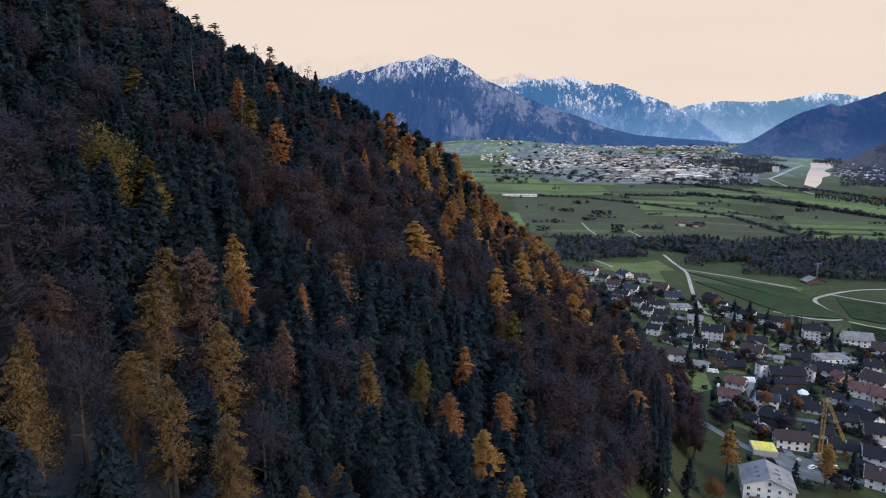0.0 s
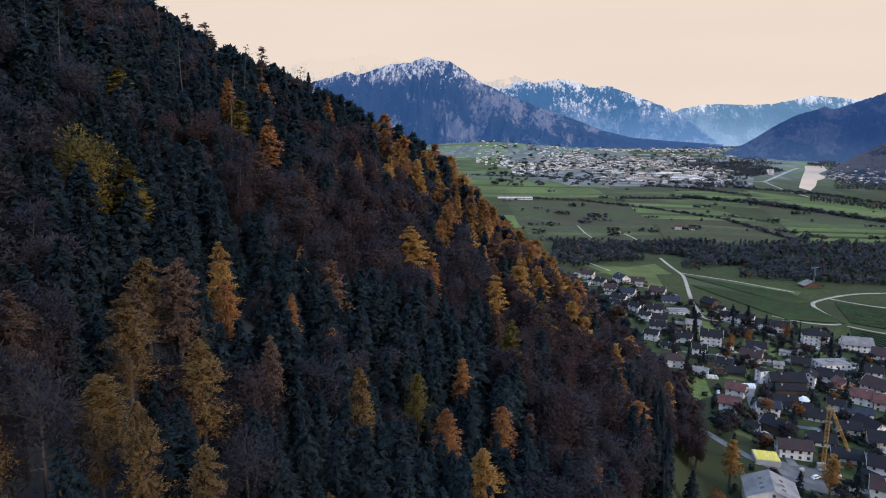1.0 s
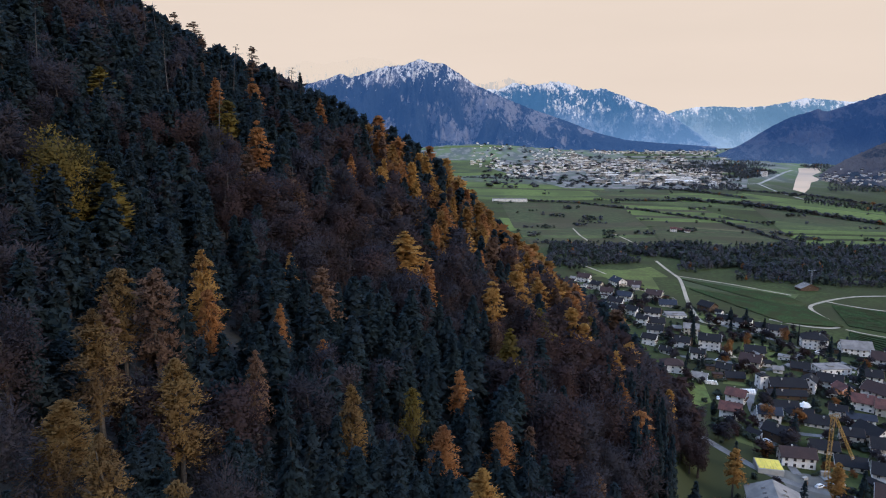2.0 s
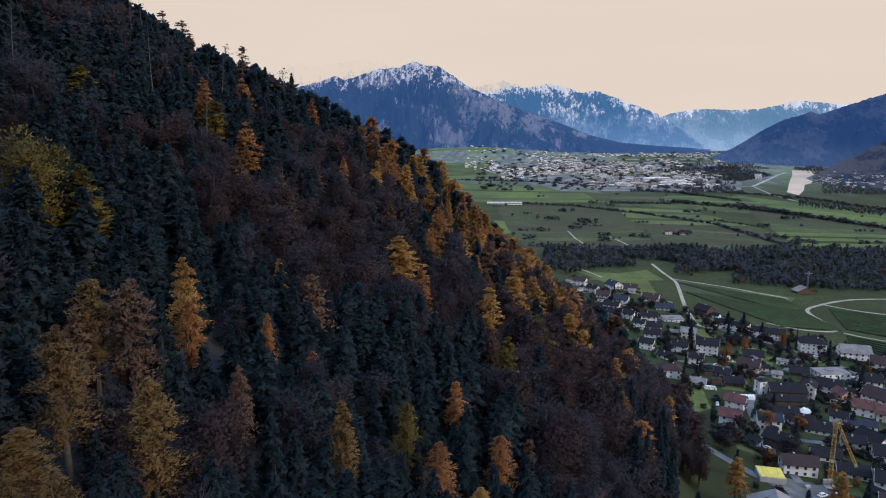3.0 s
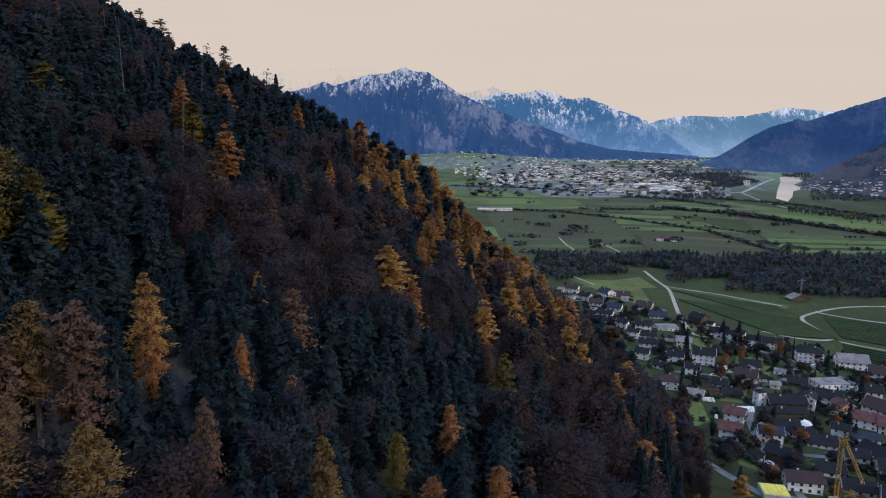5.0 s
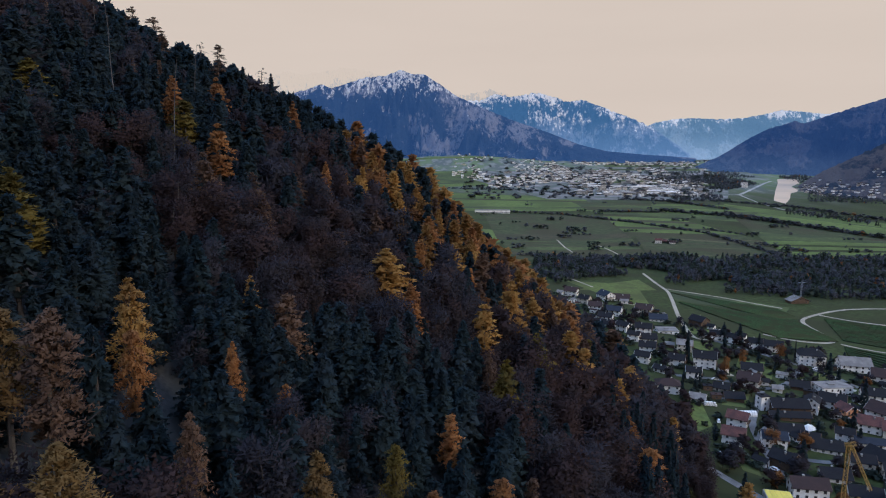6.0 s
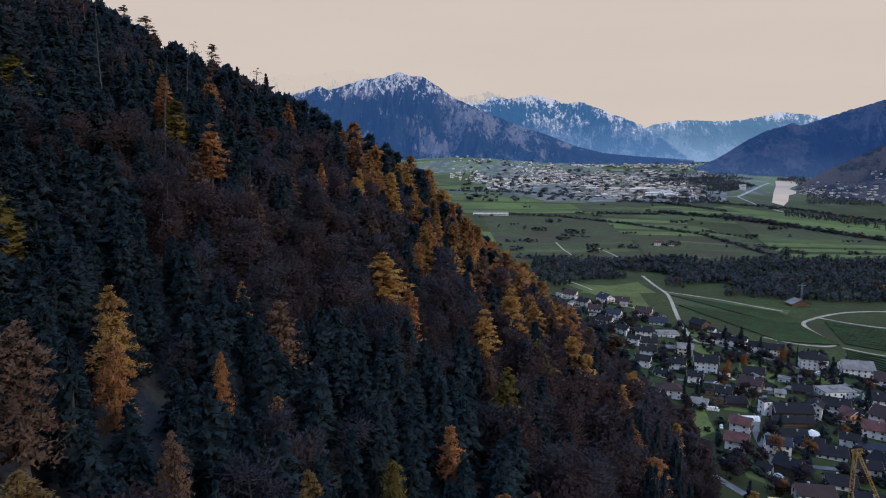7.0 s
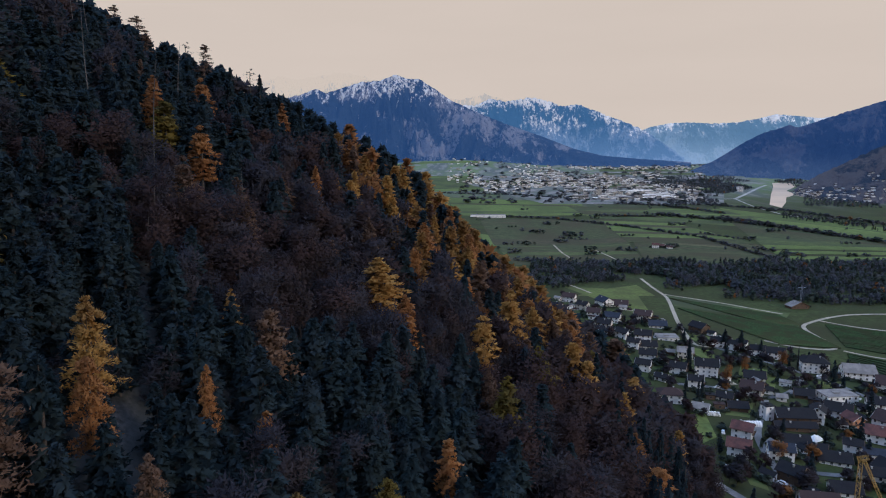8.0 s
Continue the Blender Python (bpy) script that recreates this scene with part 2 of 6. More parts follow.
M = {
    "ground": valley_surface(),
    "forest_floor": surface("leaf_litter", (0.046, 0.044, 0.043), 0.5, 1.4, 1.2, 0.06, bump=0.6, bump_scale=2, second=(0.036, 0.038, 0.038)),
    "meadow": surface("meadow_grass", (0.106, 0.124, 0.032), 0.7, 1.25, 0.3, 0.03, bump=0.2, second=(0.090, 0.098, 0.031)),
    "bright": surface("young_grass", (0.116, 0.146, 0.036), 0.75, 1.2, 0.08, 0.008, bump=0.1, second=(0.090, 0.112, 0.032)),
    "dim": surface("rough_grass", (0.080, 0.098, 0.030), 0.7, 1.25, 0.1, 0.01, bump=0.1, second=(0.062, 0.072, 0.032)),
    "vine": surface("vineyard_grass", (0.038, 0.048, 0.023), 0.7, 1.2, 0.4, 0.03, bump=0.2, second=(0.034, 0.042, 0.021)),
    "vine_leaf": surface("vine_leaves", (0.042, 0.064, 0.023), 0.6, 1.4, 1.2, 0.08, second=(0.052, 0.058, 0.024)),
    "plough": surface("ploughed_soil", (0.150, 0.138, 0.112), 0.7, 1.2, 0.3, 0.02, second=(0.105, 0.100, 0.090)),
    "soil": surface("brown_soil", (0.066, 0.058, 0.030), 0.7, 1.25, 0.1, 0.01, second=(0.058, 0.056, 0.028)),
    "stubble": surface("stubble_field", (0.096, 0.092, 0.042), 0.7, 1.2, 0.1, 0.01, second=(0.066, 0.072, 0.030)),
    "orchard": surface("orchard_ground", (0.054, 0.062, 0.024), 0.65, 1.35, 0.1, 0.012, second=(0.062, 0.056, 0.026)),
    "asphalt": surface("asphalt", (0.170, 0.160, 0.150), 0.8, 1.2, 1.5, 0.1, 0.85, second=(0.130, 0.124, 0.118)),
    "gravel": surface("pale_gravel", (0.380, 0.325, 0.235), 0.8, 1.15, 1.5, 0.08, second=(0.300, 0.260, 0.190)),
    "town": surface("town_yards_and_streets", (0.205, 0.188, 0.168), 0.5, 1.5, 0.05, 0.012, bump=0.0, second=(0.130, 0.140, 0.110)),
    "concrete": surface("pale_concrete", (0.400, 0.370, 0.320), 0.8, 1.15, 0.3, 0.02, second=(0.320, 0.300, 0.265)),
    "bark": surface("bark", (0.058, 0.048, 0.042), 0.5, 1.5, 3, 0.3, bump=0.8, bump_scale=6),
    "pale_bark": surface("pale_bark", (0.085, 0.072, 0.060), 0.6, 1.4, 3, 0.3, bump=0.6, bump_scale=6),
    "dead_wood": surface("weathered_dead_wood", (0.095, 0.088, 0.084), 0.6, 1.3, 3, 0.3, bump=0.4, bump_scale=6),
    "white": surface("white_plaster", (0.830, 0.790, 0.730), 0.9, 1.05, 1.5, 0.2, bump=0.1, second=(0.760, 0.720, 0.665)),
    "cream": surface("cream_plaster", (0.620, 0.560, 0.450), 0.9, 1.08, 1.5, 0.2, bump=0.1, second=(0.540, 0.490, 0.400)),
    "orange": surface("orange_plaster", (0.480, 0.240, 0.120), 0.9, 1.1, 1.5, 0.2, bump=0.1),
    "timber": surface("weathered_timber", (0.100, 0.068, 0.045), 0.6, 1.4, 2.5, 0.3, bump=0.5),
    "red": surface("red_roof_tiles", (0.120, 0.056, 0.046), 0.7, 1.3, 2.5, 0.25, bump=0.6, bump_scale=4, second=(0.092, 0.050, 0.044)),
    "brown": surface("brown_roof_tiles", (0.052, 0.034, 0.030), 0.7, 1.3, 2.5, 0.25, bump=0.6, bump_scale=4, second=(0.054, 0.037, 0.034)),
    "slate": surface("dark_roof_tiles", (0.018, 0.017, 0.019), 0.7, 1.35, 2.5, 0.25, 0.9, bump=0.6, bump_scale=4, second=(0.024, 0.023, 0.024)),
    "blue": surface("blue_grey_roof", (0.034, 0.038, 0.050), 0.75, 1.25, 2.5, 0.25, 0.9, bump=0.5, bump_scale=4),
    "light": surface("light_grey_roof", (0.245, 0.218, 0.190), 0.85, 1.12, 2.0, 0.2, 0.85, bump=0.3, bump_scale=4, second=(0.200, 0.180, 0.160)),
    "glass": surface("window_glass", (0.030, 0.035, 0.042), 0.9, 1.1, 1, 1, 0.08, bump=0),
    "frame": surface("window_frame", (0.550, 0.530, 0.500), 0.9, 1.1, 3, 0.5, 0.6, bump=0),
    "wood_frame": surface("brown_window_frame", (0.130, 0.080, 0.050), 0.8, 1.2, 3, 0.5, 0.6, bump=0),
    "crane": surface("yellow_crane_paint", (0.430, 0.250, 0.045), 0.8, 1.15, 2, 0.3, 0.5, bump=0.05),
    "yellow": surface("yellow_formwork", (0.720, 0.560, 0.060), 0.85, 1.1, 2, 0.3, 0.6, bump=0.1),
    "steel": surface("galvanised_steel", (0.330, 0.335, 0.340), 0.85, 1.1, 2, 0.3, 0.45, bump=0.05, metal=0.6),
    # sky reflection put into the water as a pale warm base colour
    "water": surface("sky_toned_river_water", (0.660, 0.470, 0.290), 0.92, 1.06, 0.02, 0.008, 0.35, bump=0.0),
    "larch_gold": foliage("golden_larch_needles", (0.385, 0.225, 0.064), (0.290, 0.165, 0.056), 0.45),
    "larch_orange": foliage("orange_larch_needles", (0.345, 0.165, 0.058), (0.250, 0.122, 0.052), 0.45),
    "larch_lime": foliage("yellow_green_larch_needles", (0.160, 0.118, 0.027), (0.105, 0.084, 0.030), 0.38),
    "larch_tan": foliage("faded_larch_needles", (0.170, 0.105, 0.066), (0.115, 0.076, 0.056), 0.45),
    "larch_ochre": foliage("ochre_larch_needles", (0.290, 0.160, 0.045), (0.200, 0.112, 0.042), 0.42),
    # darker copy of the golden needles, the left hillside's shade put into the colour
    "larch_dim": foliage("olive_gold_larch_needles", (0.195, 0.124, 0.046), (0.135, 0.088, 0.044), 0.42),
    "spruce": foliage("spruce_needles", (0.034, 0.048, 0.052), (0.041, 0.053, 0.060), 0.5),
    "beech": foliage("russet_beech_leaves", (0.068, 0.045, 0.042), (0.052, 0.042, 0.044), 0.5),
    "bare": foliage("bare_twigs", (0.062, 0.053, 0.058), (0.052, 0.049, 0.056), 0.5),
    "amber": foliage("amber_leaves", (0.230, 0.110, 0.038), (0.150, 0.076, 0.036), 0.4),
    # leafless twigs, paler than bare: distance haze put into the colour
    "hazed_grey_wood": foliage("hazed_leafless_woods", (0.104, 0.101, 0.106), (0.088, 0.092, 0.101), 0.45, 0.02),
    "shrub": foliage("evergreen_shrub_leaves", (0.058, 0.072, 0.056), (0.066, 0.074, 0.058), 0.35),
    # backdrop mountains: the last three colours glow as painted blue haze
    "massif": hazed_mountain_surface("massif_rock", (0.190, 0.168, 0.152), (0.018, 0.026, 0.034), 415, 625, (0.034, 0.066, 0.142), (0.130, 0.122, 0.125), (0.036, 0.070, 0.150), 120, cliff=-0.09, ribs=4.4),
    "snowy": hazed_mountain_surface("snowy_rock", (0.150, 0.150, 0.160), (0.016, 0.030, 0.045), 255, 445, (0.070, 0.140, 0.232), (0.33, 0.285, 0.25), (0.165, 0.245, 0.355), 330, ribs=2.8, patches=4.4),
    "far": hazed_mountain_surface("far_rock", (0.150, 0.160, 0.170), (0.040, 0.060, 0.070), 258, 372, (0.140, 0.215, 0.280), (0.44, 0.385, 0.34), (0.290, 0.360, 0.420), 260, ribs=3.0, patches=3.4),
    # glow matched to the cloud colour, so the peaks melt into it
    "pale": hazed_mountain_surface("pale_snow_peaks", (0.010, 0.010, 0.012), (0.008, 0.008, 0.010), 300, 560, (0.72, 0.56, 0.40), (0.955, 0.68, 0.428), (0.88, 0.65, 0.44), 200, ribs=3.2, patches=2.6, snow=(0.02, 0.015, 0.012)),
    "dark": hazed_mountain_surface("wooded_rock", (0.072, 0.066, 0.062), (0.012, 0.019, 0.024), 560, 700, (0.025, 0.049, 0.120), (0.10, 0.12, 0.15), (0.056, 0.084, 0.155), 150, cliff=-0.04),
    "low": hazed_mountain_surface("brown_slope", (0.130, 0.100, 0.070), (0.022, 0.028, 0.024), 900, 1500, (0.018, 0.025, 0.050), (0.05, 0.06, 0.08), (0.020, 0.028, 0.054), 60, cliff=0.02),
}


# ---- mesh helpers ----
def mesh_of(name, verts, faces, mats, index=None, smooth=False):
    me = bpy.data.meshes.new(name)
    me.from_pydata(verts if isinstance(verts, list) else verts.tolist(), [], faces if isinstance(faces, list) else faces.tolist())
    for m in mats:
        me.materials.append(m)
    if index is not None:
        me.polygons.foreach_set("material_index", index)
    if smooth:
        me.polygons.foreach_set("use_smooth", [True] * len(me.polygons))
    me.update()
    return me


def part_mesh(name, me, parent, label=""):
    ob = new(name, me)
    ob.parent = parent
    return tagged(ob, label)


def bm_mesh(name, bm, mats):
    me = bpy.data.meshes.new(name)
    bm.normal_update()
    bm.to_mesh(me)
    bm.free()
    for m in mats:
        me.materials.append(m)
    return me


def part(name, bm, material, parent, label=""):
    return part_mesh(name, bm_mesh(name, bm, [material]), parent, label)


def box(bm, x0, y0, z0, x1, y1, z1, mat=0):
    v = [bm.verts.new(c) for c in ((x0, y0, z0), (x1, y0, z0), (x1, y1, z0), (x0, y1, z0), (x0, y0, z1), (x1, y0, z1), (x1, y1, z1), (x0, y1, z1))]
    for f in ((0, 3, 2, 1), (4, 5, 6, 7), (0, 1, 5, 4), (1, 2, 6, 5), (2, 3, 7, 6), (3, 0, 4, 7)):
        bm.faces.new([v[i] for i in f]).material_index = mat


def beam(bm, a, b, r, sides=4, r2=None, mat=0):
    """A tapered bar from a to b."""
    a, b = Vector(a), Vector(b)
    d = (b - a).normalized()
    u = d.orthogonal().normalized()
    w = d.cross(u)
    rings = []
    for c, rr in ((a, r), (b, r if r2 is None else r2)):
        rings.append([bm.verts.new(c + (u * math.cos(k) + w * math.sin(k)) * rr) for k in (2 * math.pi * (i + 0.5) / sides for i in range(sides))])
    for i in range(sides):
        j = (i + 1) % sides
        bm.faces.new((rings[0][i], rings[0][j], rings[1][j], rings[1][i])).material_index = mat
    bm.faces.new(rings[0][::-1]).material_index = mat
    bm.faces.new(rings[1]).material_index = mat


# ---- the lie of the land ----
HILL = (116.1, -90.45, 24.93, -9.79, 8.84, 18.0, -25.91, -22.03, -3.02, -12.75)


def step(a, b, x):
    t = min(max((x - a) / (b - a), 0), 1)
    return t * t * (3 - 2 * t)


def bell(x, y, cx, cy, sx, sy):
    return math.exp(-((x - cx) / sx) ** 2 - ((y - cy) / sy) ** 2)


def canopy(x, y):
    """The height of the treetops on the spur."""
    u, v = min(max(x, -169), 123.5) / 130, (min(max(y, 97.5), 416) - 195) / 130
    z = sum(c * b for c, b in zip(HILL, (1, u, v, u * u, u * v, v * v, u ** 3, u * u * v, u * v * v, v ** 3)))
    z += min(max(-169 - x, 0), 325) * 0.8 - max(x - 123.5, 0) * 1.2
    past = max(y - 357.5, 0)
    z -= 0.00923 * past * past if past < 52 else 24.96 + (past - 52) * 0.96
    return z - 14.3 * bell(x, y, 39, 370.5, 33.8, 71.5) - 9.1 * bell(x, y, -136.5, 357.5, 39, 65) + 10.4 * bell(x, y, 109.2, 318.5, 15.6, 39)


def slope(x, y):
    return canopy(x, y) - 18.2 - 6.5 * step(0, 52, x)


def valley(x, y):
    """An alluvial fan that runs out from the hill's foot into the flat valley floor, which lifts far up the valley."""
    p = (37.05 - 0.08 * x - 0.02 * y) / 5.2
    return 5.2 * math.log1p(math.exp(min(max(p, -30), 30))) + 50 * step(1800, 4300, y) + 42 * bell(x, y, 120, 3950, 420, 420)


def ground_at(x, y):
    a, b = slope(x, y), valley(min(max(x, -390), 5000), max(y, -390))
    h = max(6.5 - abs(a - b), 0) / 6.5
    return max(a, b) + h * h * 1.625


def spread(lo, hi, near_lo, near_hi, pitch, growth=1.16):
    c = list(np.arange(near_lo, near_hi + 0.1, pitch))
    s, v = pitch, near_hi
    while v < hi:
        s *= growth
        v += s
        c.append(min(v, hi))
    s, v = pitch, near_lo
    while v > lo:
        s *= growth
        v -= s
        c.insert(0, max(v, lo))
    return c


gx, gy = spread(-3000, 4600, -260, 430, 6.5), spread(-2500, 4700, -26, 830, 6.5)
verts = [(x, y, ground_at(x, y)) for y in gy for x in gx]
nx = len(gx)
faces, index = [], []
for j in range(len(gy) - 1):
    for i in range(nx - 1):
        faces.append((j * nx + i, j * nx + i + 1, (j + 1) * nx + i + 1, (j + 1) * nx + i))
        x, y = gx[i], gy[j]
        index.append(1 if slope(x, y) > valley(x, y) + 2.6 and not (y < 305 and x > 39 + (y - 195) * 0.35) else 0)
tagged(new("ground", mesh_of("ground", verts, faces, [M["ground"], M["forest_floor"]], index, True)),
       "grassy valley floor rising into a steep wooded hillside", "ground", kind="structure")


# ---- mountains round the valley ----
MASSIF = [(-24.2, 396), (-16.4, 373), (-12.0, 452), (-10.9, 473), (-9.8, 509), (-9.0, 482), (-7.8, 510), (-6.1, 552), (-4.5, 560), (-3.2, 601), (-2.1, 574), (-1.2, 574), (0.0, 518), (1.5, 442), (3.4, 378), (6.3, 290), (9.1, 219), (11.9, 139), (14.2, 98), (17.3, 79), (21.1, 62)]
SNOW_RANGE = [(0.1, 394), (2.0, 431), (3.6, 430), (4.8, 474), (6.2, 451), (8.1, 482), (9.5, 455), (10.8, 417), (12.0, 431), (13.6, 385), (14.9, 341), (16.2, 304), (17.6, 249), (18.9, 178), (20.2, 107), (21.5, 69)]
FAR_RANGE = [(15.0, 204), (16.7, 241), (17.8, 280), (19.2, 304), (20.7, 310), (22.5, 301), (24.4, 306), (25.9, 331), (27.0, 353), (28.5, 340), (29.9, 325), (31.2, 339), (35.3, 351)]
BACK_RANGE = [(-18.6, 508), (-15.4, 565), (-13.8, 582), (-12.7, 621), (-11.3, 600), (-9.0, 633), (-7.8, 652), (-6.1, 635), (-4.2, 590), (-1.4, 553), (0.5, 484), (2.4, 475), (4.3, 512), (6.2, 473)]
DARK_MOUNTAIN = [(22.1, 69), (22.7, 86), (23.5, 119), (24.6, 168), (26.0, 220), (27.3, 245), (27.8, 258), (28.5, 247), (29.9, 278), (31.1, 306), (33.7, 359), (38.0, 415)]
LOW_SLOPE = [(28.2, 3), (29.0, 32), (30.0, 65), (31.5, 104), (34.0, 172), (38.2, 286)]
DARK_MOUNTAIN = [(20.4, 16), (21.3, 44)] + DARK_MOUNTAIN
EYE_X, EYE_Y = 3.1, 20.6


def mountain(name, label, line, distance, depth, mat, seed, gully=0.16, columns=300, rows=52, jag=0.035):
    a0, a1 = line[0][0], line[-1][0]
    az, hz = [p[0] for p in line], [p[1] for p in line]
    vs, fs = [], []
    for j in range(rows + 9):
        v = j / rows
        for i in range(columns + 1):
            a = a0 + (a1 - a0) * i / columns
            top = float(np.interp(a, az, hz))
            rr = distance - depth * (1 - min(v, 1)) + max(v - 1, 0) * depth * 0.8
            s = a * 0.55
            wiggle = noise.fractal(Vector((s * 0.35, v * 0.8, seed)), 0.9, 2.1, 5)
            ridged = 1 - abs(noise.fractal(Vector((s + wiggle * 0.7, v * 1.3, seed + 7)), 0.8, 2.2, 6)) * 1.6
            bell_v = math.sin(min(v, 1) * math.pi) ** 0.7
            rise = min(v, 1) ** 1.25
            foot = 44 * step(2200, 4200, rr) - 8
            z = foot + (top - foot) * rise + top * gully * bell_v * (ridged - 0.75)
            z += top * jag * rise * noise.fractal(Vector((a * 3.1, v * 4, seed + 3)), 0.7, 2.3, 6)
            z -= max(v - 1, 0) * top * 2.2
            rr += wiggle * depth * 0.10 * bell_v
            vs.append((EYE_X + rr * math.sin(radians(a)), EYE_Y + rr * math.cos(radians(a)), z))
    n = columns + 1
    for j in range(rows + 8):
        for i in range(columns):
            fs.append((j * n + i, j * n + i + 1, (j + 1) * n + i + 1, (j + 1) * n + i))
    ob = new(name, mesh_of(name, vs, fs, [M[mat]], None, True))
    return tagged(ob, label, "mountain", kind="structure")


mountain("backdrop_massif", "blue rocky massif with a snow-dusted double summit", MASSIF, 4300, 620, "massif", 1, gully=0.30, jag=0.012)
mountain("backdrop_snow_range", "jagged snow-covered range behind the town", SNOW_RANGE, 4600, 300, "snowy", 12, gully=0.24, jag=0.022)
mountain("backdrop_far_range", "snow-topped range at the valley's end, haze put into its glow", FAR_RANGE, 4700, 250, "far", 23, jag=0.014)
mountain("backdrop_pale_peaks", "pale snow peaks given the bright cloud's glow", BACK_RANGE, 4720, 150, "pale", 31, jag=0.02)
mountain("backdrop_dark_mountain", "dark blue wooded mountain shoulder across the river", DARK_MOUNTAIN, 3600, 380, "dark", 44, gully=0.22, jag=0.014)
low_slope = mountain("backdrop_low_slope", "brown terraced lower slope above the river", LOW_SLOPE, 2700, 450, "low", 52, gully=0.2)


# ---- trees ----
RHO = 0.22                                           # crown radius of the templates, for a height of 1


def tris(rng, at, out, length, width):
    """One pointed tuft at each place, growing along its direction."""
    n = len(at)
    side = np.cross(out, rng.normal(size=(n, 3)))
    side /= np.linalg.norm(side, axis=1)[:, None] + 1e-9
    back = out * length[:, None]
    a, b, c = at - back * 0.4 + side * width[:, None], at - back * 0.4 - side * width[:, None], at + back * 0.6
    return np.stack((a, b, c), 1).reshape(-1, 3)


def conifer(seed, branches, per, bottom=0.25, droop=0.3, ragged=0.35, tuft=0.02, power=0.8, upright=0.2, slim=0.28, wild=0.6):
    """A crown of branches in whorls, each carrying its row of needle tufts, with gaps between the branches."""
    rng = np.random.default_rng(seed)
    h = bottom + (1 - bottom) * np.sort(rng.random(branches)) ** 0.85
    hh = (h - bottom) / (1 - bottom)
    az = np.arange(branches) * 2.39996 + rng.normal(size=branches) * 0.5
    reach = RHO * ((1 - hh) ** power * (1 - ragged * rng.random(branches)) * np.clip(0.5 + hh * 3.5, 0, 1) + 0.02)
    reach *= 1 + 0.2 * np.sin(2 * az + seed) * (1 - hh)
    s = 0.10 + 0.90 * rng.random((branches, per)) ** 0.7
    r = reach[:, None] * s
    x, y = np.cos(az)[:, None] * r, np.sin(az)[:, None] * r
    z = h[:, None] - droop * reach[:, None] * s ** 1.6
    at = np.stack((x, y, z), -1).reshape(-1, 3)
    fan = (0.006 + 0.30 * np.repeat(reach, per)[:, None]) * np.array((1, 1, 0.5))
    at += rng.normal(size=at.shape) * fan * 0.35
    out = np.stack((np.repeat(np.cos(az), per), np.repeat(np.sin(az), per), np.full(branches * per, upright)), -1) + rng.normal(size=(branches * per, 3)) * wild
    out /= np.linalg.norm(out, axis=1)[:, None]
    k = tuft * (0.6 + 0.8 * rng.random(len(at)))
    return tris(rng, at, out, k * 1.6, k * slim * 1.6)


def broadleaf(seed, n, bottom=0.3, tuft=0.02, lobes=9, fill=0.5, slim=0.4):
    """A crown made of uneven bulges of leaves or twigs with gaps between them."""
    rng = np.random.default_rng(seed)
    az = np.arange(lobes) * 2.4 + rng.random(lobes)
    hh = bottom + (1 - bottom) * (0.15 + 0.66 * rng.random(lobes))
    hh[0] = 0.84
    rad = 0.62 * np.sqrt(np.clip(1 - ((hh - 0.56) / 0.5) ** 2, 0.05, 1)) * (0.5 + 0.7 * rng.random(lobes))
    centre = np.stack((np.cos(az) * rad * RHO, np.sin(az) * rad * RHO, hh), -1)
    pick = rng.integers(0, lobes, n)
    d = rng.normal(size=(n, 3))
    d /= np.linalg.norm(d, axis=1)[:, None]
    size = RHO * (0.36 + 0.28 * rng.random(lobes))[pick]
    shell = (1 - fill * rng.random(n))[:, None]
    at = centre[pick] + d * shell * size[:, None] * np.array((1, 1, 1.5))
    at += rng.normal(size=at.shape) * 0.012
    out = d + np.array((0, 0, 0.5)) + rng.normal(size=(n, 3)) * 0.6
    out /= np.linalg.norm(out, axis=1)[:, None]
    k = tuft * (0.6 + 0.8 * rng.random(n))
    return tris(rng, at, out, k * 1.5, k * slim * 1.5)


def trunk_mesh(name, mat, height, seed=0, lean=0.02, thick=0.018):
    """One tapered, slightly bent stem."""
    rings, sides, vs, fs = 7, 7, [], []
    for k in range(rings):
        t = k / (rings - 1)
        r = thick * (1.25 - t * 1.1 + 0.6 * max(0, 0.1 - t))
        for s in range(sides):
            a = 2 * math.pi * s / sides
            vs.append((lean * math.sin(t * 5 + seed) * t + r * math.cos(a), lean * math.cos(t * 4 + seed) * t + r * math.sin(a), height * t))
    for k in range(rings - 1):
        for s in range(sides):
            q = (s + 1) % sides
            fs.append((k * sides + s, k * sides + q, (k + 1) * sides + q, (k + 1) * sides + s))
    fs.append(tuple((rings - 1) * sides + s for s in range(sides)))
    return mesh_of(name, vs, fs, [mat])


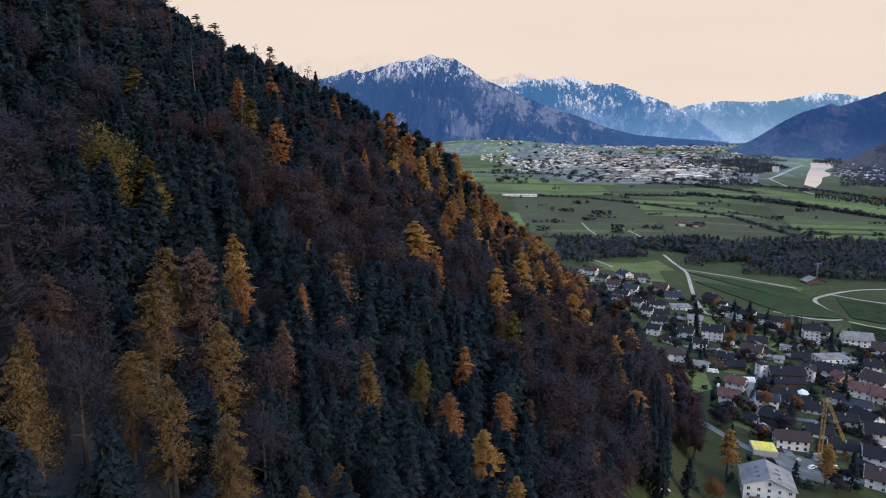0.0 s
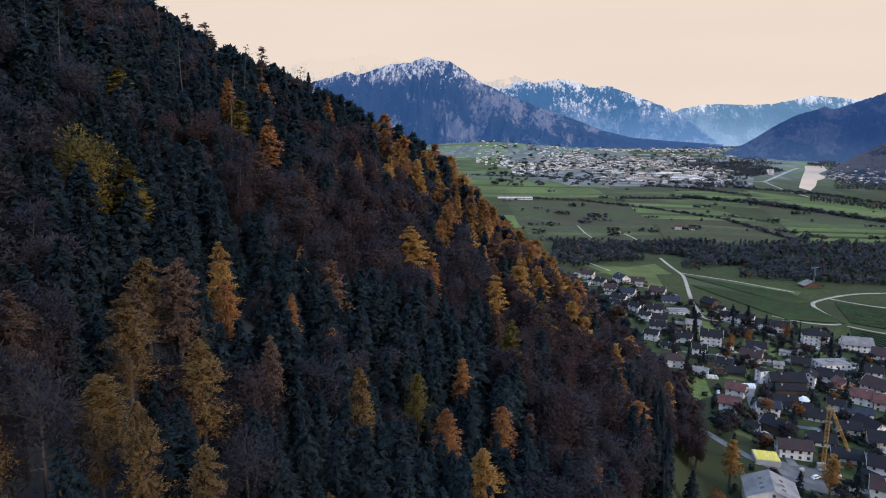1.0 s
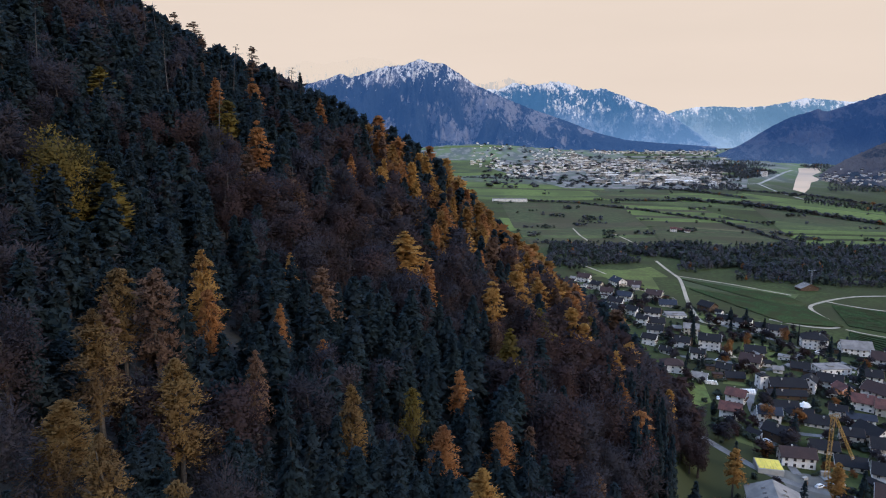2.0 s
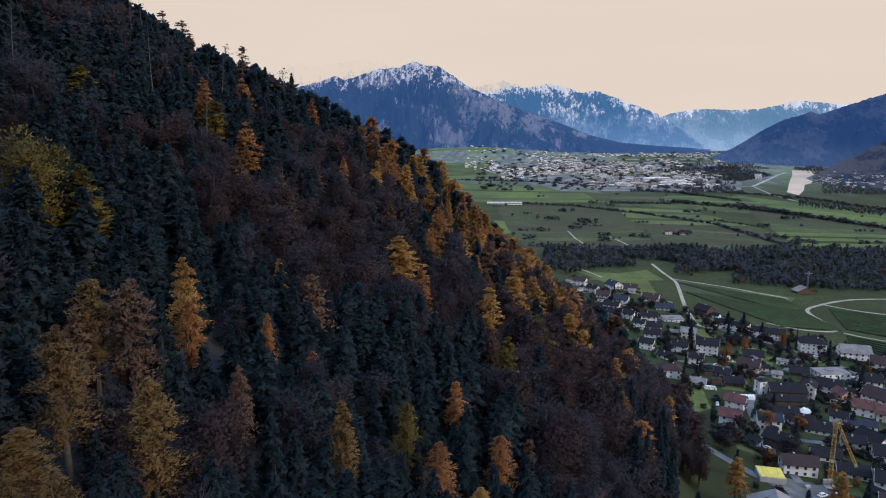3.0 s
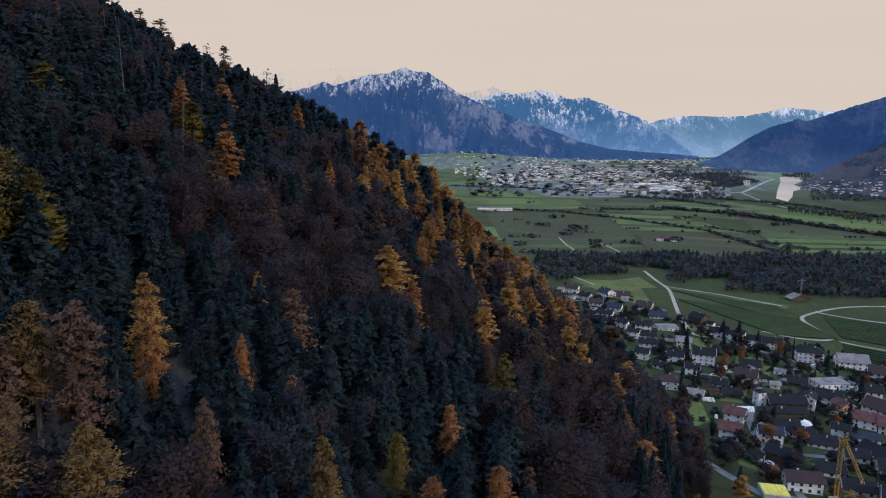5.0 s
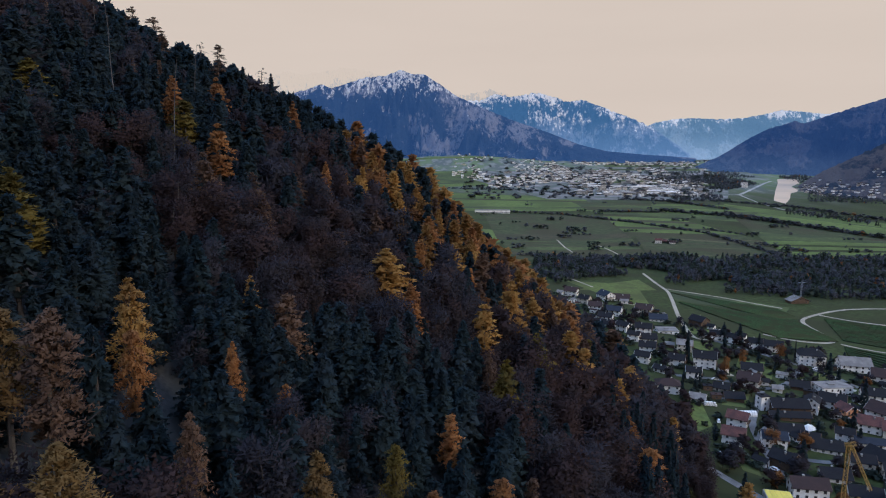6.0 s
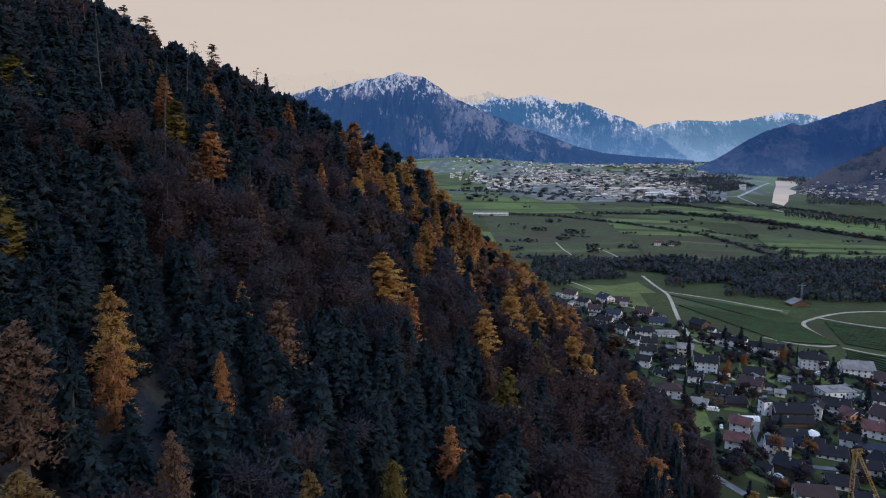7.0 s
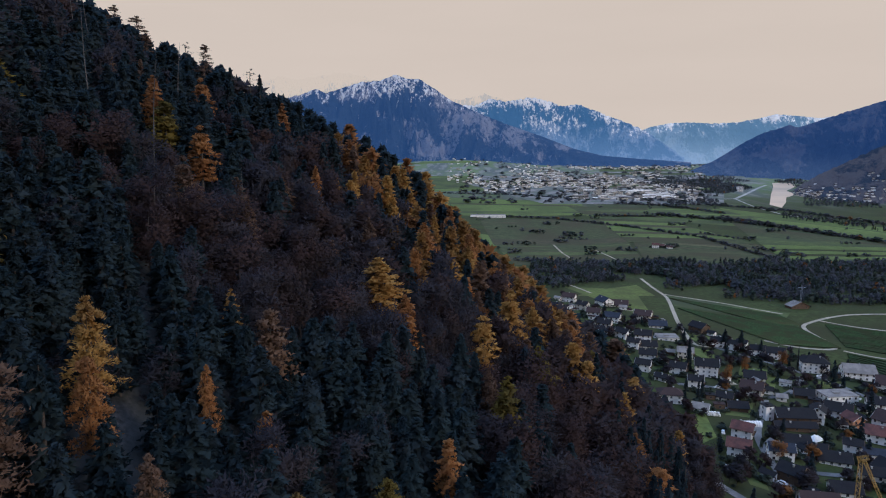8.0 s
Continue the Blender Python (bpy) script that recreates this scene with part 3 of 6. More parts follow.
def limb_tris(seed, count, low, high, reach, lift, thick):
    """Tapered three-sided limbs that fork once."""
    rng = random.Random(seed)
    out = []

    def stick(a, b, r0, r1):
        d = (b - a).normalized()
        u = d.orthogonal().normalized()
        w = d.cross(u)
        c = [(u * math.cos(k) + w * math.sin(k)) for k in (0, 2.094, 4.189)]
        for i in range(3):
            j = (i + 1) % 3
            out.extend((a + c[i] * r0, a + c[j] * r0, b + c[i] * r1, a + c[j] * r0, b + c[j] * r1, b + c[i] * r1))

    for k in range(count):
        ang, z = k * 2.4 + rng.random(), low + (high - low) * k / count
        l = reach * (1.1 - 0.6 * k / count) * rng.uniform(0.8, 1.1)
        p0 = Vector((0, 0, z))
        p1 = p0 + Vector((math.cos(ang) * l * 0.5, math.sin(ang) * l * 0.5, lift * 0.5))
        stick(p0, p1, thick, thick * 0.6)
        for turn in (-0.4, 0.35):
            p2 = p1 + Vector((math.cos(ang + turn) * l * 0.5, math.sin(ang + turn) * l * 0.5, lift * rng.uniform(0.5, 1.0)))
            stick(p1, p2, thick * 0.6, thick * 0.15)
    return np.array([(v.x, v.y, v.z) for v in out])


def crown_normals(pts, soft=0.7, lift=0.0):
    """Winds each tuft to face out of the crown and gives its corners a normal between its own and the crown's."""
    t = pts.reshape(-1, 3, 3)
    mid = t.mean(1)
    out = mid * np.array((1 / RHO, 1 / RHO, 1.3)) - np.array((0, 0, 0.5 - lift))
    out /= np.linalg.norm(out, axis=1)[:, None] + 1e-9
    own = np.cross(t[:, 1] - t[:, 0], t[:, 2] - t[:, 0])
    own /= np.linalg.norm(own, axis=1)[:, None] + 1e-12
    away = (own * out).sum(1) < 0
    t = t.copy()
    t[away] = t[away][:, ::-1]
    own[away] *= -1
    nrm = out * soft + own * (1 - soft)
    nrm /= np.linalg.norm(nrm, axis=1)[:, None] + 1e-9
    return t.reshape(-1, 3), np.repeat(nrm, 3, 0)


def crown_mesh(name, pts, mat, limbs=None):
    pts, nrm = crown_normals(pts)
    index = [0] * (len(pts) // 3)
    if limbs is not None:
        pts, nrm = np.concatenate((pts, limbs)), np.concatenate((nrm, np.zeros_like(limbs)))
        index += [1] * (len(limbs) // 3)
    me = mesh_of(name, pts, np.arange(len(pts)).reshape(-1, 3), [mat, M["bark"]], index, True)
    me.normals_split_custom_set(nrm.tolist())
    return me


def limbs(seed, low=0.32, thick=0.006):
    return limb_tris(seed, 10, low, 0.82, RHO * 0.8, 0.10, thick)


KINDS = {}
for kind, mat in (("gold", "larch_gold"), ("orange", "larch_orange"), ("lime", "larch_lime"), ("tan", "larch_tan"), ("ochre", "larch_ochre"), ("dim", "larch_dim"), ("brown", "amber")):
    KINDS["larch_" + kind + "_fine"] = [crown_mesh("crown", conifer(140 + i, 135, 72, 0.36, 0.35, 0.70, 0.0100, (0.52, 0.38)[i % 2], 0.25, 0.26), M[mat], limbs(20 + i)) for i in range(3)]
    KINDS["larch_" + kind] = [crown_mesh("crown", conifer(100 + i, 110, 50, 0.40, 0.35, 0.68, 0.0145, 0.52, 0.25, 0.26), M[mat], limbs(i)) for i in range(3)]
    KINDS["larch_" + kind] += [crown_mesh("crown", conifer(110 + i, 110, 50, 0.40, 0.35, 0.76, 0.0145, 0.36, 0.25, 0.26), M[mat], limbs(9 + i)) for i in range(3)]
    KINDS["larch_" + kind + "_mid"] = [crown_mesh("crown", conifer(120 + i, 92, 28, 0.30, 0.3, 0.58, 0.021, (0.7, 0.5)[i % 2], 0.25, 0.34), M[mat]) for i in range(4)]
    if kind == "lime":
        KINDS["larch_lime_broad"] = [crown_mesh("crown", broadleaf(130 + i, 5600, 0.06, 0.016, 20, 0.6, 0.3), M[mat], limbs(14 + i)) for i in range(2)]
KINDS["spruce"] = [crown_mesh("crown", conifer(200 + i, 105, 40, 0.10, 0.55, 0.4, 0.0170, 0.72, -0.3, 0.34), M["spruce"]) for i in range(4)]
KINDS["beech"] = [crown_mesh("crown", broadleaf(300 + i, 3000, 0.26, 0.0125, 16, 0.65), M["beech"], limbs(i)) for i in range(4)]
KINDS["bare"] = [crown_mesh("crown", broadleaf(330 + i, 3200, 0.22, 0.017, 18, 0.85, 0.13), M["bare"], limbs(40 + i, 0.26)) for i in range(4)]
KINDS["amber"] = [crown_mesh("crown", broadleaf(350 + i, 3200, 0.26, 0.022, 12, 0.6), M["amber"], limbs(60 + i)) for i in range(3)]
KINDS["ragged"] = [crown_mesh("crown", conifer(370 + i, 44, 60, 0.30, 0.12, 0.55, 0.0125, 0.45, -0.1, 0.26, 0.5), M["larch_tan"], limb_tris(375 + i, 22, 0.36, 0.96, RHO * 0.85, 0.012, 0.0035)) for i in range(3)]
KINDS["sparse"] = [crown_mesh("crown", conifer(380 + i, 14, 26, 0.45, 0.1, 0.6, 0.010, 0.3, 0.0, 0.24, 0.5), M["bare"], limb_tris(385 + i, 14, 0.45, 0.96, RHO * 0.7, 0.015, 0.0030)) for i in range(2)]
KINDS["spruce_mid"] = [crown_mesh("crown", conifer(210 + i, 84, 17, 0.10, 0.55, 0.4, 0.030, 0.72, -0.3, 0.38), M["spruce"]) for i in range(4)]
KINDS["beech_mid"] = [crown_mesh("crown", broadleaf(310 + i, 2200, 0.24, 0.0185, 15, 0.65), M["beech"]) for i in range(4)]
KINDS["bare_mid"] = [crown_mesh("crown", broadleaf(340 + i, 2100, 0.22, 0.025, 15, 0.85, 0.17), M["bare"]) for i in range(4)]
KINDS["amber_mid"] = [crown_mesh("crown", broadleaf(360 + i, 2600, 0.24, 0.017, 14, 0.6), M["amber"]) for i in range(3)]
for kind in ("spruce", "beech", "bare", "amber"):
    KINDS[kind + "_small"] = [crown_mesh("crown", conifer(600 + i, 56, 10, 0.04, 0.4, 0.4, 0.055, 0.7, 0.0, 0.4) if kind == "spruce" else broadleaf(620 + i, 560, 0.12, 0.046, 11, 0.75, 0.3 if kind == "bare" else 0.4), M[kind]) for i in range(3)]
TRUNKS = {"conifer": trunk_mesh("trunk", M["bark"], 0.95, 3), "pale": trunk_mesh("trunk", M["pale_bark"], 0.93, 5), "broad": trunk_mesh("trunk", M["bark"], 0.82, 8, thick=0.020),
          "grey": trunk_mesh("trunk", M["bark"], 0.85, 11, thick=0.015)}
LABELS = {"larch_gold": "golden autumn larch on the steep hillside", "larch_orange": "deep orange autumn larch on the hillside", "larch_lime": "yellow-green larch turning on the hillside",
          "larch_ochre": "ochre autumn larch low on the hillside", "larch_dim": "dull olive-gold larch on the shaded hillside", "larch_tan": "faded brownish larch on the shaded hillside", "larch_brown": "brown autumn tree at the hill's foot", "spruce": "dark green spruce in the hillside forest",
          "beech": "russet beech with thinning leaves in the forest", "bare": "nearly bare grey-brown tree in the forest", "amber": "amber-leaved broadleaf tree in the forest",
          "ragged": "thin ragged larch on the ridge's skyline", "sparse": "sparse half-dead tree on the ridge's skyline"}
dice = random.Random(5)


def tree(x, y, height, radius, kind, name=None, group="", label=None, sunk=0.3, detail=""):
    top = new(name or {"larch": "larch", "spruce": "spruce", "ragged": "larch", "sparse": "bare_tree", "beech": "beech", "bare": "bare_tree", "amber": "broadleaf_tree"}[kind.split("_")[0]])
    top.location, top.rotation_euler = (x, y, ground_at(x, y) - sunk), (0, 0, dice.random() * 6.28)
    top.scale = (radius / RHO, radius / RHO, height)
    stem = TRUNKS["pale" if kind.startswith("larch") else "grey" if kind == "bare" else "broad" if kind in ("beech", "amber") else "conifer"]
    t = part_mesh("trunk", stem, top)
    t.scale = (height * RHO / radius, height * RHO / radius, 1)
    part_mesh("crown", dice.choice(KINDS.get(kind + detail, KINDS[kind])), top)
    return tagged(top, label or LABELS[kind], "tree", group)


TAKEN = []


def larch(x, y, height, radius, colour):
    away = math.hypot(x, y - 45)
    # golden and lime larches low on the left take the shade-darkened copy
    if (colour in ("gold", "orange") and away < 100 or colour == "lime" and away < 78) and x < 0:
        colour = "dim"
    tree(x, y, height, radius * (0.78 if radius > 5 and colour == "lime" else 1.62), "larch_" + colour, "larch", "larches on the hillside", detail="_broad" if radius > 5 and colour == "lime" else "_fine" if away < 78 else "" if away < 130 or x > 40 else "_mid")
    TAKEN.append((x, y, max(2.8, radius * (0.5 if radius > 6 else 0.75))))


# single larches that stand out of the hillside: x, y, height, crown radius, colour
larch(-72.4, 157.1, 22.3, 7.8, 'lime')
larch(-66.2, 161.0, 20.2, 4.4, 'lime')
larch(-51.1, 101.1, 15.0, 3.1, 'tan')
larch(-42.9, 84.3, 20.2, 1.8, 'lime')
larch(-40.6, 79.3, 20.2, 2.1, 'lime')
larch(-48.4, 128.7, 20.2, 3.0, 'orange')
larch(-43.0, 128.5, 24.7, 3.5, 'tan')
larch(-42.2, 110.5, 21.8, 3.5, 'gold')
larch(-44.9, 151.9, 21.9, 2.9, 'gold')
larch(-40.8, 143.2, 20.2, 2.1, 'orange')
larch(-39.4, 193.6, 14.0, 2.0, 'gold')
larch(-30.1, 185.3, 20.2, 3.5, 'tan')
larch(-33.7, 162.2, 17.1, 1.6, 'orange')
larch(-34.0, 113.5, 21.6, 3.8, 'gold')
larch(-40.5, 100.2, 14.0, 3.7, 'orange')
larch(-32.3, 92.6, 20.2, 2.7, 'gold')
larch(-25.7, 93.6, 20.2, 2.7, 'lime')
larch(-37.9, 94.6, 14.0, 1.7, 'lime')
larch(-26.0, 165.3, 14.0, 1.7, 'orange')
larch(-16.2, 140.8, 22.5, 2.6, 'orange')
larch(-7.0, 159.1, 20.2, 2.4, 'lime')
larch(2.6, 184.2, 18.5, 2.3, 'orange')
larch(-0.6, 155.6, 18.7, 3.4, 'orange')
larch(6.7, 146.8, 20.6, 3.5, 'gold')
larch(13.1, 137.8, 21.2, 2.9, 'gold')
larch(-15.6, 109.5, 15.2, 2.0, 'orange')
larch(-16.1, 91.1, 20.2, 2.4, 'orange')
larch(-14.2, 236.4, 20.9, 6.1, 'gold')
larch(-7.1, 226.9, 20.2, 3.6, 'orange')
larch(-28.4, 244.1, 14.0, 3.3, 'tan')
larch(13.6, 244.9, 21.1, 4.2, 'gold')
larch(23.9, 270.1, 25.5, 4.4, 'gold')
larch(17.5, 218.2, 23.3, 4.1, 'lime')
larch(33.5, 284.5, 24.8, 5.4, 'gold')
larch(30.4, 252.0, 24.3, 4.8, 'lime')
larch(55.6, 292.3, 26.7, 3.1, 'lime')
larch(78.5, 314.6, 26.7, 4.6, 'gold')
larch(61.5, 236.2, 26.7, 4.8, 'orange')
larch(-62.5, 248.2, 20.7, 3.4, 'orange')
larch(-58.6, 224.4, 20.2, 3.1, 'tan')
larch(-77.0, 293.2, 20.2, 3.3, 'orange')
larch(-72.9, 251.3, 20.2, 4.0, 'lime')
larch(-80.8, 263.9, 20.2, 3.3, 'orange')
larch(-95.0, 216.5, 15.1, 4.4, 'lime')
larch(-52.7, 246.1, 14.0, 3.4, 'tan')
larch(-47.8, 232.8, 14.0, 4.2, 'tan')
larch(-43.9, 260.9, 15.8, 3.3, 'tan')
larch(-58.0, 326.7, 20.2, 3.1, 'orange')
larch(-32.9, 327.7, 20.2, 5.3, 'orange')
larch(-36.5, 274.0, 20.2, 2.3, 'orange')
larch(-30.3, 134.2, 20.2, 1.7, 'tan')
larch(-19.0, 259.5, 20.2, 3.0, 'tan')
larch(-3.1, 284.5, 20.2, 4.1, 'orange')
larch(-12.7, 341.6, 20.2, 4.1, 'gold')
larch(12.1, 295.6, 21.1, 3.8, 'gold')
larch(22.4, 305.8, 22.8, 4.2, 'orange')
larch(41.9, 291.3, 26.1, 3.8, 'tan')
larch(52.5, 311.2, 26.7, 3.6, 'orange')
larch(57.5, 245.4, 26.7, 4.4, 'brown')
larch(12.0, 171.3, 21.1, 2.7, 'orange')


def join(name, label, crowns, places, mat, category="forest", soft=0.7, lift=0.0):
    """Many trees as one sheet of geometry: crowns scaled and turned to their places."""
    blocks, normals = [], []
    turned = [crown_normals(c, soft, lift) for c in crowns]
    for k, (x, y, z, h, r, a) in enumerate(places):
        c, c_normal = turned[k % len(crowns)]
        r /= RHO
        spin = np.array(((math.cos(a), -math.sin(a), 0), (math.sin(a), math.cos(a), 0), (0, 0, 1)))
        normals.append(c_normal @ spin.T)
        m = np.array(((r * math.cos(a), -r * math.sin(a), 0), (r * math.sin(a), r * math.cos(a), 0), (0, 0, h)))
        blocks.append(c @ m.T + np.array((x, y, z)))
    pts = np.concatenate(blocks)
    me = bpy.data.meshes.new(name)
    n = len(pts) // 3
    me.vertices.add(len(pts))
    me.vertices.foreach_set("co", pts.ravel())
    me.loops.add(len(pts))
    me.loops.foreach_set("vertex_index", np.arange(len(pts), dtype=np.int32))
    me.polygons.add(n)
    me.polygons.foreach_set("loop_start", np.arange(0, len(pts), 3, dtype=np.int32))
    me.polygons.foreach_set("loop_total", np.full(n, 3, dtype=np.int32))
    me.polygons.foreach_set("use_smooth", [True] * n)
    me.materials.append(M[mat])
    me.update(calc_edges=True)
    me.normals_split_custom_set(np.concatenate(normals).tolist())
    return tagged(new(name, me), label, category, kind="stuff")


MID = {"spruce": [conifer(400 + i, 72, 13, 0.12, 0.55, 0.35, 0.046, 0.75, -0.3, 0.38) for i in range(3)], "beech": [broadleaf(420 + i, 1300, 0.24, 0.031, 12, 0.65) for i in range(3)],
       "bare": [broadleaf(440 + i, 1050, 0.22, 0.042, 13, 0.85, 0.2) for i in range(3)], "amber": [broadleaf(460 + i, 1300, 0.24, 0.031, 12, 0.6) for i in range(3)],
       "larch_gold": [conifer(480 + i, 84, 19, 0.12, 0.25, 0.45, 0.032, 0.66, slim=0.36) for i in range(3)]}
MID["larch_orange"] = MID["larch_ochre"] = MID["larch_tan"] = MID["larch_lime"] = MID["larch_gold"]
LOW = {"spruce": [conifer(405 + i, 30, 7, 0.12, 0.55, 0.3, 0.105, 0.85, -0.3, 0.4) for i in range(3)], "beech": [broadleaf(425 + i, 280, 0.22, 0.075, 8, 0.6) for i in range(3)],
       "larch_gold": [conifer(485 + i, 36, 9, 0.2, 0.25, 0.5, 0.08, 0.6, slim=0.4) for i in range(3)]}
LOW["bare"] = LOW["amber"] = LOW["beech"]
LOW["larch_orange"] = LOW["larch_ochre"] = LOW["larch_tan"] = LOW["larch_lime"] = LOW["larch_gold"]
forest = {}
count = {}
pitch = 6.0
rows = int(390 / pitch)
for j in range(rows):
    for i in range(int(351 / pitch)):
        x = -215 + (i + 0.5 * (j % 2) + dice.uniform(-0.42, 0.42)) * pitch
        y = 28 + (j + dice.uniform(-0.42, 0.42)) * pitch
        z = ground_at(x, y)
        if slope(x, y) < valley(x, y) + 1.3 or (x > 47 + (y - 195) * 0.42 and y < 306):
            continue
        if x < -0.72 * (y - 18) - 24 or y > 390:
            continue
        if any((x - a) ** 2 + (y - b) ** 2 < r * r for a, b, r in TAKEN):
            continue
        p = noise.fractal(Vector((x * 0.016, y * 0.016, 1.7)), 0.8, 2, 3) + dice.uniform(-0.4, 0.4)
        edge = step(225, 310, y) * step(-60, 10, x) * (1 - 0.75 * step(50, 74, x))
        foot = step(5, 32, x) * (1 - step(285, 320, y))
        roll = dice.random()
        if roll < 0.02 + 0.55 * edge:
            kind = dice.choice(("larch_gold", "larch_orange", "larch_ochre", "larch_ochre", "larch_tan", "amber"))
        elif dice.random() < foot * 0.8:
            kind = dice.choices(("bare", "beech", "amber", "larch_tan", "spruce"), (9, 8, 0.3, 1.2, 2))[0]
        elif p > 0.12 + 0.40 * (1 - step(140, 230, y)):
            kind = "beech" if roll < 0.45 else "bare"
        else:
            kind = "spruce" if roll < 0.92 else "bare"
        if kind.startswith("larch") and edge < 0.2:
            kind = "larch_tan"
        elif kind == "amber" and edge < 0.3:
            kind = "beech"
        crowded = any((x - a) ** 2 + (y - b) ** 2 < 30 for a, b, r in TAKEN)
        tall = (18.2 + 6.5 * step(0, 52, x)) * dice.uniform(0.60, 1.10) * (0.86 if crowded else 1.0)
        wide = tall * (0.28 if kind == "spruce" else 0.20 if kind.startswith("larch") else 0.31) * dice.uniform(0.8, 1.2)
        if kind.startswith("larch") and edge > 0.2:
            tall, wide = tall * 1.1, wide * 1.55
        az = math.degrees(math.atan2(x, y - 45))
        away = math.hypot(x, y - 45)
        near = away < 205 and -50 < az < 40
        if near and count.get(kind, 0) < 290:
            count[kind] = count.get(kind, 0) + 1
            tree(x, y, tall, wide, kind, group="forest trees on the hillside", detail="" if math.hypot(x, y - 60) < 68 else "_mid")
        else:
            low = away > 285
            forest.setdefault((kind, low), []).append((x, y, z - 0.3, tall, wide, dice.random() * 6.28))
for (kind, low), places in sorted(forest.items()):
    join(("distant_" if low else "") + kind.split("_")[0] + "_forest", "close-grown " + LABELS[kind].split(" on ")[0].split(" in ")[0] + " woods along the ridge", (LOW if low else MID)[kind], places, kind)
# ragged trees against the sky: x, y, height, crown radius, kind
for x, y, h, r, kind in ((-159.4, 332, 14.6, 4.0, "spruce"), (-152.8, 332, 19.1, 4.5, "ragged"), (-147.2, 332, 17.8, 4.2, "spruce"), (-143.1, 332, 19.5, 3.6, "ragged"), (-137.3, 332, 25.3, 5.2, "ragged"),
                         (-130.2, 332, 23.5, 3.4, "sparse"), (-126.8, 332, 18.8, 2.6, "spruce"), (-121.8, 332, 25.2, 4.4, "ragged"), (-117.8, 332, 18.0, 3.0, "spruce"), (-113.7, 332, 25.5, 6.0, "ragged"),
                         (-110.4, 332, 21.7, 4.0, "ragged"), (-94.8, 332, 24.8, 2.8, "sparse"), (-88.3, 332, 26.8, 4.6, "ragged"), (-82.2, 332, 20.4, 2.4, "spruce"), (-78.7, 332, 22.8, 3.0, "spruce"),
                         (-70.8, 332, 26.5, 3.6, "sparse"), (-67.5, 332, 25.7, 3.4, "spruce"), (-103.5, 332, 16.3, 2.6, "bare"), (-52.1, 332, 20.2, 2.8, "spruce")):
    tree(x, y, h, r * 1.35, kind, group="skyline trees")


def snag(x, y, height, lean):
    top = new("dead_tree")
    top.location, top.rotation_euler = (x, y, ground_at(x, y) - 0.3), (0, radians(lean), 0)
    top.scale = (height, height, height)
    part_mesh("trunk", SNAG_TRUNK, top)
    for twig in dice.choice(SNAG_TWIGS):
        part_mesh("branch", twig, top)
    tagged(top, "pale dead trunk standing in the forest", "tree", "dead standing trees")


SNAG_TRUNK = trunk_mesh("trunk", M["dead_wood"], 1.0, 2, 0.01, 0.0055)
SNAG_TWIGS = []
for i in range(2):
    p = limb_tris(80 + i, 8, 0.55, 0.95, 0.07, 0.02, 0.0022).reshape(8, -1, 3)
    SNAG_TWIGS.append([mesh_of("branch", q, np.arange(len(q)).reshape(-1, 3), [M["dead_wood"]]) for q in p])
# dead standing trunks: x, y, height, lean
snag(-84.8, 236.8, 34.8, -2.0)
snag(-74.5, 245.7, 31.3, 4.5)
snag(-98.3, 194.4, 26.7, 2.1)
snag(-104.3, 192.2, 22.5, 0.0)
snag(-109.3, 289.5, 28.1, -5.6)
snag(-82.4, 285.1, 28.5, 4.2)
snag(-48.5, 240.1, 21.3, -3.6)
snag(-83.8, 196.3, 21.5, -2.7)
snag(-111.8, 285.0, 27.8, -3.5)


# ---- fields, roads, river ----
def strip(points, width, lift, every=5.0):
    pts, out = [Vector(p) for p in points], []
    for a, b in zip(pts, pts[1:]):
        n = max(1, int((b - a).length / every))
        out += [a.lerp(b, k / n) for k in range(n)]
    out.append(pts[-1])
    for _ in range(6):
        out = [out[0]] + [(out[i - 1] + out[i] * 2 + out[i + 1]) / 4 for i in range(1, len(out) - 1)] + [out[-1]]
    vs, fs = [], []
    for i, p in enumerate(out):
        d = (out[min(i + 1, len(out) - 1)] - out[max(i - 1, 0)]).normalized()
        s = Vector((-d.y, d.x)) * width / 2
        for q in (p + s, p - s):
            vs.append((q.x, q.y, ground_at(q.x, q.y) + lift))
    for i in range(len(out) - 1):
        fs.append((2 * i, 2 * i + 1, 2 * i + 3, 2 * i + 2))
    return vs, fs


ROADS = []
road_words = {"asphalt": ("road", "grey asphalt village street"), "gravel": ("track", "pale gravel track through the fields"), "concrete": ("highway", "pale concrete main road on the valley floor")}


def road(points, width, kind):
    ROADS.append((points, width))
    vs, fs = strip(points, width, 0.16 + 0.01 * len(ROADS))
    tagged(new(road_words[kind][0], mesh_of(road_words[kind][0], vs, fs, [M[kind]])), road_words[kind][1], "road", kind="structure")


field_words = {"meadow": "green grazed meadow beside the village", "bright": "bright green grass field on the valley floor", "vine": "vineyard plot with low green rows", "plough": "grey ploughed field",
               "stubble": "pale stubble field", "orchard": "olive-brown orchard field", "dim": "rough dull green grassland parcel", "soil": "freshly turned brown soil parcel", "town": "pale streets and yards of the far town"}
fields_made = [0]


